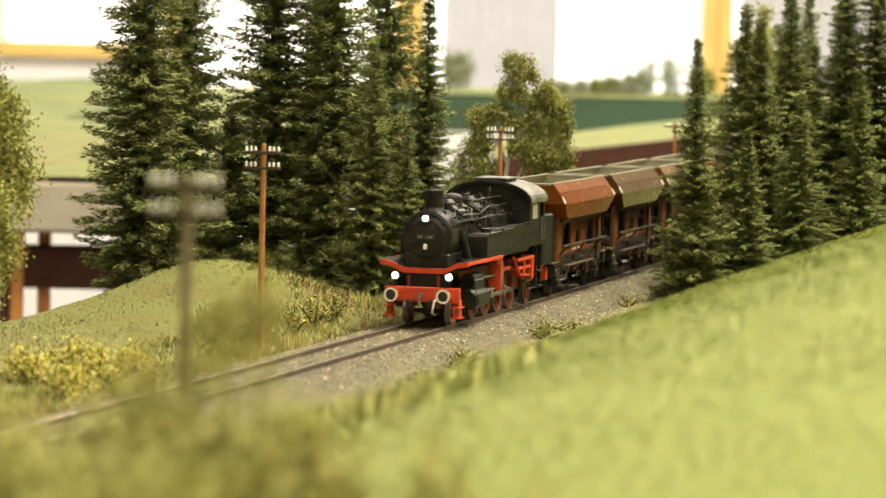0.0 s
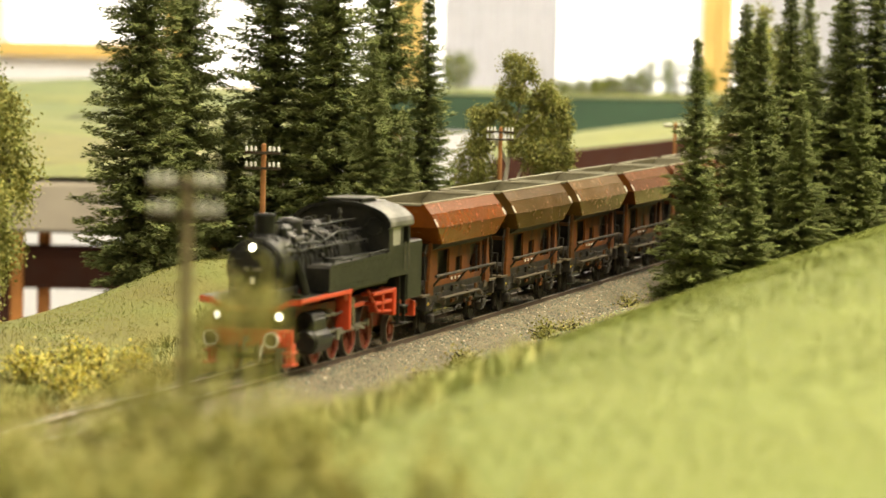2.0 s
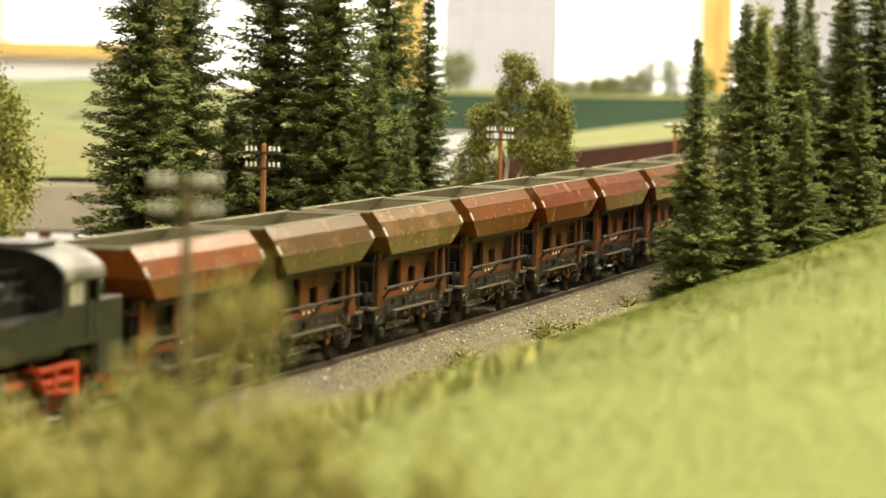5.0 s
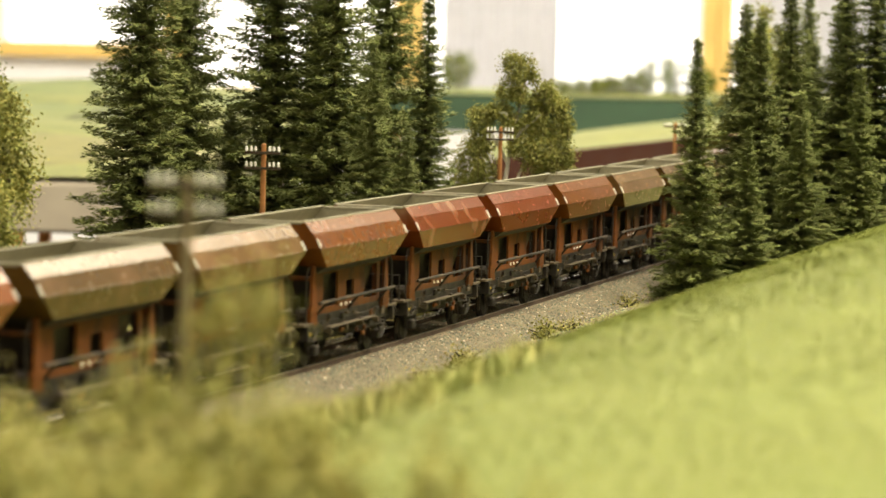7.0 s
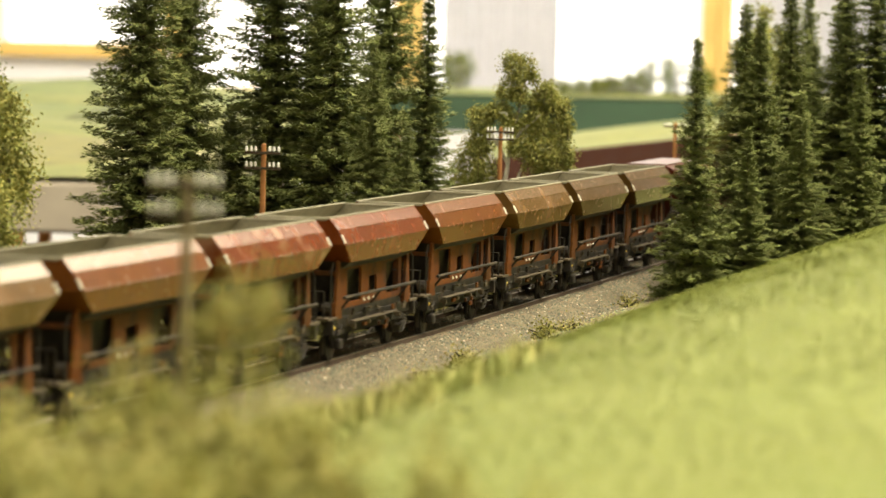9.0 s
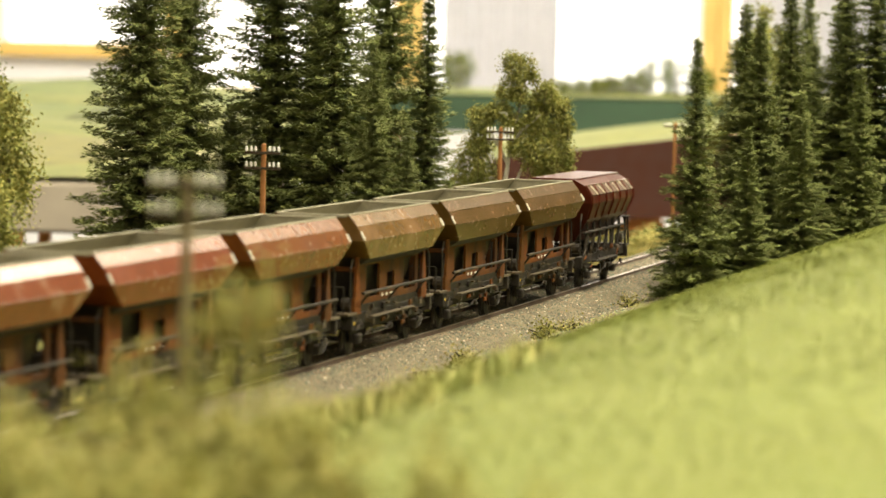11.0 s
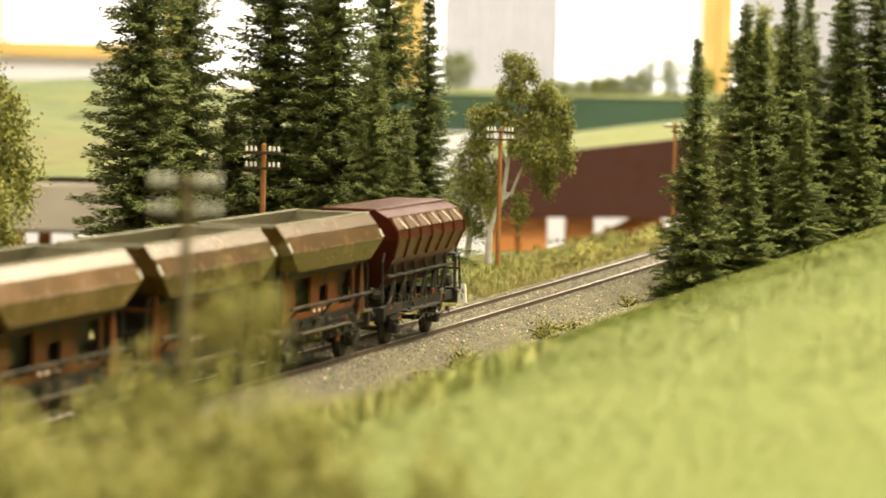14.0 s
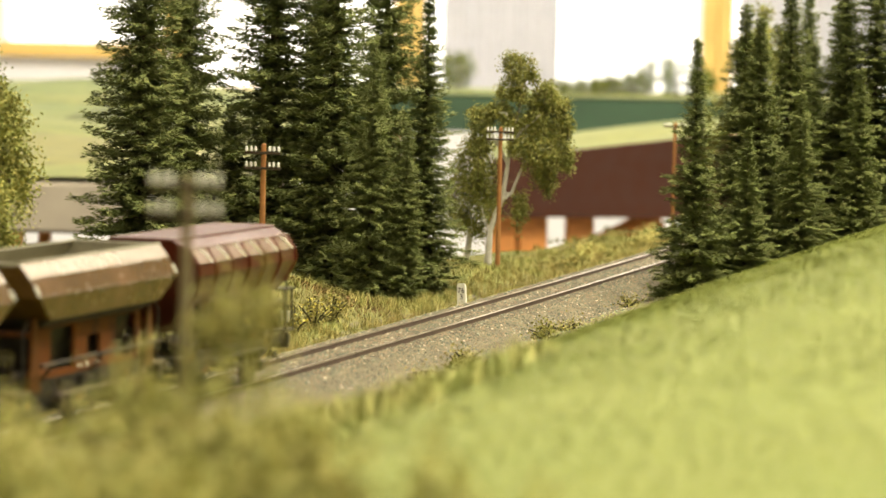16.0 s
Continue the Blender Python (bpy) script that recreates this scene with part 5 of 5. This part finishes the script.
def build_last():
    W = empty("roofed_wagon")
    paint = PAINTS["maroon"]
    bm = bmesh.new()
    loft(bm, [ring(44.5, 9.5, 47.6), ring(44.5, 14.2, 45.2), ring(44.5, 17.0, 41.0), ring(44.2, 17.4, 37.6), ring(40, 15.0, 31.0), ring(30, 7.0, 20.0)], True, False)
    bm.faces.new([bm.verts.new(p) for p in ring(44.5, 9.5, 47.6)])
    part("hopper", bm, paint, W)
    bm = bmesh.new()
    bx(bm, -44.9, 44.9, -9.8, 9.8, 47.4, 48.2, 0.3)
    part("roof", bm, paint, W)
    prof = [(14.2, 45.2), (17.0, 41.0), (17.4, 37.6), (15.0, 31.0)]
    for x in (-43.5, -29, -14.5, 0, 14.5, 29, 43.5):
        for side in (-1, 1):
            bm = bmesh.new()
            for (n0, z0), (n1, z1) in zip(prof[:-1], prof[1:]):
                f = 1 if z1 > 32 else 0.93
                pipe(bm, [Vector(mm(x, side * n0, z0)), Vector(mm(x * f, side * n1, z1))], 0.0007, 6)
            part("roof_rib", bm, paint, W)
    for side in (-1, 1):
        for k in range(6):
            x = -36 + 14.5 * k
            bm = bmesh.new()
            slab(bm, [mm(*p) for p in ((x - 6.2, 41.2), (x + 6.2, 41.2), (x + 6.2, 44.9), (x - 6.2, 44.9))], 0, 0.0003)
            for v in bm.verts:
                t = (v.co.z * 1000 - 41.0) / 4.2
                v.co.y = side * ((17.0 - 2.8 * t) / 1000 + v.co.y + 0.0002)
            part("flap_panel", bm, PAINTS["flap"], W, "glossy flap panel, paler brown to carry its bright reflections")
            bm = bmesh.new()
            pipe(bm, [Vector(mm(x - 4.5, side * 17.3, 41.3)), Vector(mm(x - 0.5, side * 14.9, 44.8))], 0.0004, 5)
            part("flap_brace", bm, M_WHITE, W, "pale worn diagonal brace")
        bm = bmesh.new()
        bx(bm, -44, 44, side * 14.0, side * 14.7, 44.9, 45.5, 0.1)
        part("flap_rail", bm, PAINTS["flap"], W)
        for x in (-33, -20, -7, 7, 20, 33):
            bm = bmesh.new()
            pipe(bm, [Vector(mm(x - 2.5, side * 12.4, 14.5)), Vector(mm(x, side * 13.4, 24)), Vector(mm(x + 1.5, side * 13.0, 31.5))], 0.0007, 5)
            pipe(bm, [Vector(mm(x + 2.5, side * 12.4, 14.5)), Vector(mm(x, side * 13.4, 24))], 0.0007, 5)
            part("side_strut", bm, M_DARK, W)
        bm = bmesh.new()
        bx(bm, -42, 42, side * 12.6, side * 14.4, 24.2, 25.2, 0.2)
        bx(bm, -22, 22, side * 12.6, side * 15.4, 11.0, 11.8, 0.2)
        part("side_rail", bm, M_DARK, W)
    bm = bmesh.new()
    bx(bm, -45, -54, -14, 14, 14.5, 15.3, 0.1)
    bx(bm, -43, -54, -14, 14, 27.6, 28.2, 0.1)
    part("brake_platform", bm, M_DARK, W, "dark end platform")
    for y in (-13.6, -5, 5, 13.6):
        for x in (-53.5, -46):
            bm = bmesh.new()
            pipe(bm, [Vector(mm(x, y, 15)), Vector(mm(x, y * 0.95, 28))], 0.0004, 5)
            part("platform_post", bm, M_DARK, W)
    bm = bmesh.new()
    pipe(bm, [Vector(mm(-53.5, -13.6, 22)), Vector(mm(-53.5, 13.6, 22))], 0.0004, 5)
    part("platform_rail", bm, M_DARK, W)
    for y in (-11, 11):
        bm = bmesh.new()
        bx(bm, -54.2, -53.6, y - 1.4, y + 1.4, 17, 20.6, 0.1)
        part("tail_board", bm, M_WHITE, W, "small white tail board")
    underframe(W, 55.2)
    clutter(W, 6)
    gear(W, (26, -26))
    return W


template = build_hopper(PAINTS["orange"])
COLOURS = ["orange", "olive", "tan", "rust", "worn", "red", "rust", "tan", "olive", "olive"]
WORDS = {"orange": "rust-orange model hopper wagon with grimy underframe", "olive": "olive-brown weathered model hopper wagon",
         "tan": "faded tan-brown weathered model hopper wagon", "rust": "rust-brown weathered model hopper wagon",
         "worn": "worn red hopper wagon with bare pale patches", "red": "oxide-red model hopper wagon with dark underframe"}
TRAIN = []
for k, c in enumerate(COLOURS):
    w = copy_thing(template, Matrix.Identity(4))
    for o in w.children:
        if o.name.split(".")[0] in ("hopper", "side_ridge"):
            o.material_slots[0].link = "OBJECT"
            o.material_slots[0].material = PAINTS[c]
    tagged(w, WORDS[c], "freight wagon", "hopper wagons of the train")
    TRAIN.append((w, 0.2090 + 0.1128 * k, (34.5, -34.5)))
for o in template.children_recursive:
    bpy.data.objects.remove(o)
bpy.data.objects.remove(template)
last = tagged(build_last(), "dark maroon roofed wagon with ribbed flaps", "freight wagon")
TRAIN.append((last, 1.3370, (26, -26)))
WHEELS = []
for w, off, axles in TRAIN:
    for x in axles:
        WHEELS.append((wheelset("wheelset", 5.4, w, x, M_DARK, 0, M_DARK), 5.4))

# ---- how the train runs: seconds, metres run ----
RUN = [(0, 0.0), (0.5, 0.0509), (1, 0.0998), (1.5, 0.1505), (2, 0.1984), (2.5, 0.2486), (3, 0.2973), (3.5, 0.3479), (4, 0.3949), (4.6, 0.4510),
       (5.3, 0.5150), (6.0, 0.5795), (6.5, 0.6256), (7, 0.6737), (7.5, 0.7246), (8, 0.7736), (8.5, 0.8247), (9, 0.8733), (9.6, 0.9346), (10.3, 1.0060),
       (11, 1.0776), (11.5, 1.1287), (12, 1.1780), (12.5, 1.2296), (13, 1.2790), (13.5, 1.3299), (14, 1.3792), (14.5, 1.4318), (15, 1.4807), (15.5, 1.5304), (16, 1.5780)]


def run(t):
    return float(np.interp(t, [a for a, _ in RUN], [b for _, b in RUN]))


def stand(s, front, rear):
    """The pose of a vehicle whose origin is s along the track, carried at front and rear of it."""
    ax, ay = map(float, at(s + front))
    bx_, by = map(float, at(s + rear))
    d = Vector((ax - bx_, ay - by, 0)).normalized()
    return pose(ax - d.x * front, ay - d.y * front, 0, 0, 0, math.degrees(math.atan2(d.y, d.x)))


def motions():
    walk(LOCO, [(t, stand(s, -0.03, -0.12)) for t, s in RUN])
    for w, off, axles in TRAIN:
        walk(w, [(t, stand(s - off, 0.0345, -0.0345)) for t, s in RUN])
    ticks = [k / 15 for k in range(241)]
    for w, r in LOCO_WHEELS + WHEELS:
        x, z = w.location.x, w.location.z
        walk(w, [(t, Matrix.Translation((x, 0, z)) @ Matrix.Rotation(run(t) / (r / 1000), 4, "Y")) for t in ticks])
    for rod, kind in LOCO_RODS:
        rows = []
        side = 1 if kind > 0 else -1
        for t in ticks:
            a = run(t) / 0.00805 + (math.pi / 2 if side > 0 else 0)
            px, pz = 0.0042 * math.sin(a), 0.00805 + 0.0042 * math.cos(a)
            if abs(kind) == 1:
                rows.append((t, Matrix.Translation((px, 0, pz))))
            else:
                tilt = math.asin((pz - 0.009) / 0.029)
                rows.append((t, Matrix.Translation((-0.0851 + px, 0, pz)) @ Matrix.Rotation(tilt, 4, "Y")))
        walk(rod, rows)


# ---- telegraph poles ----
def pole(x, y, h, m, arms, z0=None, lean=(0, 0), label="", size=1.0):
    ob = empty("telegraph_pole")
    ob.matrix_basis = pose(x, y, ground(x, y) - 0.001 if z0 is None else z0, lean[0], lean[1], -14)
    bm = bmesh.new()
    tube(bm, (0, 0, 0), (0, 0, h), 0.00125 * size, 0.00095 * size, 12)
    tube(bm, (0, 0, h), (0, 0, h + 0.0005), 0.00095 * size, 0.0003, 12)
    part("post", bm, m, ob)
    for z in arms:
        bm = bmesh.new()
        box(bm, 0, -0.0013 * size, h - z, 0.0135 * size, 0.0008, 0.0009, 0.0001)
        part("crossarm", bm, M_BARK, ob)
        for k in (-6.0, -4.2, -2.6, 2.6, 4.2, 6.0):
            bm = bmesh.new()
            xx = k * 0.001 * size
            tube(bm, (xx, -0.0013 * size, h - z), (xx, -0.0013 * size, h - z + 0.0010), 0.00018, None, 6)
            tube(bm, (xx, -0.0013 * size, h - z + 0.0008), (xx, -0.0013 * size, h - z + 0.0018), 0.00058, 0.00046, 8)
            ball(bm, xx, -0.0013 * size, h - z + 0.0020, 0.00047, 1, 1, 0.9, 8, 6)
            part("insulator", bm, M_PORCELAIN, ob, "white porcelain insulator")
    return tagged(ob, label, "telegraph pole", "telegraph poles along the track")


pole(-0.0651, 1.183, 0.0742, M_POLE, (0.003, 0.0085), label="brown wooden telegraph pole with white insulators")
pole(0.0263, 1.578, 0.0690, M_POLE, (0.002, 0.0055), label="brown wooden telegraph pole beside a birch")
pole(0.1376, 1.980, 0.0660, M_POLE, (0.002,), label="brown wooden telegraph pole beside the far track")
pole(-0.0448, 0.575, 0.0765, M_POLEGREY, (0.0015, 0.0065), z0=0.0055, label="grey-brown wooden telegraph pole in the tall grass")

# ---- kilometre stone ----
stone = empty("kilometre_stone")
stone.matrix_basis = pose(0.0086, 1.383, -0.0055, -3, -4, -20)
bm = bmesh.new()
slab(bm, [(-0.0019, 0), (0.0019, 0), (0.0019, 0.0092), (0.0012, 0.0104), (-0.0012, 0.0104), (-0.0019, 0.0092)], -0.0006, 0.0006)
part("slab", bm, M_WHITE, stone)
for z, words in ((0.0072, "76"), (0.0045, "3")):
    cu = bpy.data.curves.new("digits", "FONT")
    cu.body, cu.size, cu.align_x, cu.extrude = words, 0.0032, "CENTER", 0.00004
    d = new("digits", cu)
    d.parent = stone
    d.location, d.rotation_euler = (0, -0.00066, z - 0.0008), (radians(90), 0, 0)
    cu.materials.append(M_BLACKTEXT)
tagged(stone, "white kilometre stone with black figures beside the track", "milestone")

# ---- shrubs ----
for i, (x, y, h, r) in enumerate([(-0.118, 1.060, 0.016, 0.010), (-0.108, 1.030, 0.014, 0.010), (-0.130, 1.040, 0.013, 0.010), (-0.100, 1.075, 0.011, 0.008), (-0.113, 1.005, 0.010, 0.009)]):
    bush(x, y, h, r, 60 + i, M_WEED, "shrub with yellow blossom at the edge of the meadow", 900, 0.0011, flowers=620, fluff=0.24)
for i, (x, y, h, r) in enumerate([(-0.055, 1.222, 0.012, 0.008), (-0.048, 1.245, 0.014, 0.008), (-0.070, 1.215, 0.008, 0.006), (-0.042, 1.262, 0.011, 0.008)]):
    bush(x, y, h, r, 70 + i, M_DRY, "yellowish weed clump beside the telegraph pole", 700, 0.0010, flowers=60)
for i in range(9):
    s = -0.42 - 0.055 * i
    x, y = map(float, at(s, -0.036 - 0.006 * (i % 3)))
    bush(x, y, 0.008 + 0.003 * (i % 2), 0.007, 90 + i, M_WEED if i % 3 else M_DRY, "olive weed clump beside the track", 900, 0.0010, wood=M_WEED, fluff=0.24)
for i, (s, n, h) in enumerate([(-0.055, 0.036, 0.006), (-0.075, 0.040, 0.005), (-0.030, 0.042, 0.004), (0.075, 0.040, 0.006), (0.10, 0.044, 0.005), (-0.20, 0.038, 0.005), (-0.26, 0.040, 0.004), (0.14, 0.043, 0.004)]):
    x, y = map(float, at(s, n))
    bush(x, y, h, 0.007, 140 + i, M_DRY if i % 2 else M_BANK, "dry weed tuft on the gravel beside the track", 380, 0.0010, fluff=0.3)
# tall shrubs close to the camera: x, y, height of the top, spread, leaves
THICKET = [(-0.0617, 0.500, 0.0486, 0.0085, 1500), (-0.0562, 0.520, 0.0492, 0.0078, 1500), (-0.0505, 0.530, 0.0548, 0.0055, 700), (-0.0461, 0.530, 0.0595, 0.0040, 380),
           (-0.0402, 0.520, 0.0545, 0.0066, 1300), (-0.0308, 0.500, 0.0541, 0.0075, 1800), (-0.0239, 0.500, 0.0534, 0.0058, 1500), (-0.0192, 0.480, 0.0512, 0.0050, 1300),
           (-0.0124, 0.460, 0.0500, 0.0050, 900), (-0.0013, 0.450, 0.0520, 0.0046, 700), (0.0041, 0.440, 0.0510, 0.0040, 500), (0.0134, 0.420, 0.0525, 0.0030, 350),
           (-0.0586, 0.450, 0.0500, 0.0080, 1500), (-0.0486, 0.430, 0.0500, 0.0080, 1600), (-0.0361, 0.440, 0.0505, 0.0085, 1700), (-0.0720, 0.540, 0.0470, 0.0085, 1100),
           (-0.0450, 0.500, 0.0505, 0.0080, 1500), (-0.0270, 0.470, 0.0505, 0.0070, 1300)]
for i, (x, y, top, r, leaves) in enumerate(THICKET):
    bush(x, y, max(0.008, top + 0.0048 - ground(x, y)), r, 110 + i, M_THICKET, "olive green shrub in the tall meadow grass", leaves, 0.0012, fluff=0.34, low=0.3, wood=M_THICKET, stalks=6)
for i, (x, y, top, r) in enumerate([(-0.0325, 0.520, 0.0745, 0.0055), (-0.0285, 0.522, 0.0735, 0.0048), (-0.0365, 0.524, 0.0700, 0.0042)]):
    bush(x, y, top - ground(x, y), r, 130 + i, M_THICKET, "olive shrub with a leafy top on a thin stem", 270, 0.0012, fluff=0.40, low=0.80, wood=M_THICKET, stalks=3)


# ---- grass ----
def patchy(lo, hi, k=55, seed=3.0):
    def keep(S, N, rng):
        x, y = at(S, N)
        w = waves(x, y, k, seed) * 0.5 + 0.5
        return rng.uniform(0, 1, len(S)) < lo + (hi - lo) * w
    return keep


scatter("meadow_grass", 420000, -0.45, 0.72, 0.060, 0.32, 0.0006, 0.0015, 0.00016, M_GRASS, 1, 1.1, label="light green static grass on the near slope")
scatter("verge_grass", 62000, -0.75, 0.35, -0.080, -0.024, 0.0012, 0.0040, 0.00016, M_DRY, 2, 0.9, patchy(0.35, 1.0), "straw-coloured grass along the far verge")
scatter("bank_grass", 200000, -0.80, 0.35, -0.165, -0.042, 0.0004, 0.0013, 0.00020, M_BANK, 3, 0.9, lambda S, N, r: N > back_edge(S), "green grass on the far bank")
scatter("crest_grass", 40000, -0.45, 0.20, 0.062, 0.26, 0.0010, 0.0024, 0.00012, M_GRASS, 6, 0.8, label="longer light green grass on the crest of the slope")
scatter("moss", 42000, -0.5, 0.36, 0.036, 0.072, 0.0005, 0.0016, 0.00020, M_BANK, 14, 1.2, lambda S, N, r: patchy(-0.55, 1.0, 80, 2.0)(S, N, r) & (r.uniform(0.030, 0.066, len(S)) < N), "green moss at the foot of the slope", "moss")
scatter("edge_grass", 6500, -0.45, 0.03, 0.040, 0.070, 0.0010, 0.0030, 0.00016, M_DRY, 4, 0.9, patchy(-0.45, 0.8, 70, 5.0), "dry tufts at the foot of the slope")
scatter("tall_grass", 9000, 0.45, 0.85, 0.080, 0.17, 0.003, 0.007, 0.00030, M_THICKET, 5, 0.7, patchy(-0.1, 0.9, 30, 1.0), "tall olive grass on the near slope")


def tufts(name, places, per, h0, h1, material, seed, label):
    """Clumps of long blades that spread from one root."""
    rng = np.random.default_rng(seed)
    V = []
    for x, y in places:
        z = ground(x, y) - 0.0005
        k = rng.uniform(0.6, 1.2)
        for _ in range(per):
            a, lean = rng.uniform(0, 6.28), rng.uniform(0.05, 0.75)
            h = rng.uniform(h0, h1) * k
            p = np.array([x, y, z]) + np.array([rng.normal(0, 0.0009), rng.normal(0, 0.0009), 0])
            side = np.array([-math.sin(a), math.cos(a), 0]) * 0.00014
            V += [p - side, p + side, p + np.array([math.cos(a) * lean * h, math.sin(a) * lean * h, h])]
    V = np.array(V)
    tagged(raw(name, V, np.arange(len(V)).reshape(-1, 3), material), label, "grass", kind="stuff")


rng = np.random.default_rng(77)
tufts("straw_tufts", [tuple(map(float, at(rng.uniform(-0.75, 0.32), rng.uniform(-0.047, -0.023)))) for _ in range(520)], 34, 0.0025, 0.0062, M_STRAW, 8, "straw-coloured grass tufts along the far verge")
tufts("green_tufts", [tuple(map(float, at(rng.uniform(-0.80, 0.32), rng.uniform(-0.095, -0.030)))) for _ in range(260)], 26, 0.002, 0.005, M_BANK, 9, "green grass tufts on the far bank")
tufts("gravel_tufts", [tuple(map(float, at(rng.uniform(-0.42, -0.03), 0.066 - abs(rng.normal(0, 0.013))))) for _ in range(150)], 16, 0.0010, 0.0022, M_STRAW, 10, "small grass tufts where gravel meets meadow")


def under_spruces(S, N, r):
    x, y = at(S, N)
    return (np.hypot((x + 0.040) / 0.026, (y - 1.335) / 0.055) < r.uniform(0.5, 1.1, len(S)))


scatter("needle_litter", 90000, -0.35, 0.05, -0.12, -0.030, 0.0006, 0.0018, 0.00022, M_LITTER, 12, 1.6, under_spruces, "rusty brown needle litter under the spruces", "litter")


# ---- ballast ----
def ballast(count, smin, smax, seed, material, size, label):
    rng = np.random.default_rng(seed)
    S = rng.uniform(smin, smax, count)
    N = np.where(rng.uniform(0, 1, count) < 0.75, rng.uniform(-0.026, 0.060, count), rng.uniform(-0.018, 0.018, count))
    X, Y = at(S, N)
    Z = height(S, N) + rng.uniform(-0.0002, 0.0003, count)
    R = rng.uniform(0.00030, 0.00066, count) * size
    octa = np.array([(1, 0, 0), (0, 1, 0), (-1, 0, 0), (0, -1, 0), (0.2, 0.1, 0.8)], float)
    A = rng.uniform(0, 6.283, count)
    jit = rng.uniform(0.6, 1.25, (count, 5, 1))
    v = octa[None] * jit
    vx = v[..., 0] * np.cos(A)[:, None] - v[..., 1] * np.sin(A)[:, None]
    vy = v[..., 0] * np.sin(A)[:, None] + v[..., 1] * np.cos(A)[:, None]
    verts = np.stack([X[:, None] + vx * R[:, None], Y[:, None] + vy * R[:, None], Z[:, None] + v[..., 2] * R[:, None]], -1).reshape(-1, 3)
    f = np.array([(0, 1, 4), (1, 2, 4), (2, 3, 4), (3, 0, 4)])
    faces = (np.arange(count)[:, None, None] * 5 + f[None]).reshape(-1, 3)
    tagged(raw("ballast", verts, faces, material), label, "ballast", kind="stuff")


ballast(85000, -0.85, 0.42, 7, M_STONE, 1.0, "grey-brown crushed stone ballast round the sleepers")
ballast(5500, -0.85, 0.42, 17, M_PALESTONE, 1.1, "pale single stones in the ballast")


# ---- sleepers ----
def sleepers():
    bm = bmesh.new()
    box(bm, 0, 0, 0, 0.0030, 0.0300, 0.0019, 0.0002)
    first = part("sleeper", bm, M_SLEEPER, track)
    rng = np.random.default_rng(4)
    count, rest = 0, []
    for s in np.arange(-1.9, 1.44, 0.0069):
        x, y = map(float, at(s))
        m = pose(x, y, -0.00255, 0, 0, math.degrees(float(np.interp(s, _S, _TH))) - 90 + rng.uniform(-1.2, 1.2))
        if -0.75 < s < 0.45:
            ob = first if count == 0 else bpy.data.objects.new("sleeper", first.data)
            if count:
                scene.collection.objects.link(ob)
                ob.parent = track
            ob.matrix_basis = m
            count += 1
        else:
            rest.append(m)
    bm = bmesh.new()
    for m in rest:
        box(bm, m.translation.x, m.translation.y, m.translation.z, 0.0030, 0.0300, 0.0019, 0, m.to_3x3().to_4x4())
    ob = part("far_sleepers", bm, M_SLEEPER, track)
    ob["kind"] = "stuff"


sleepers()
motions()
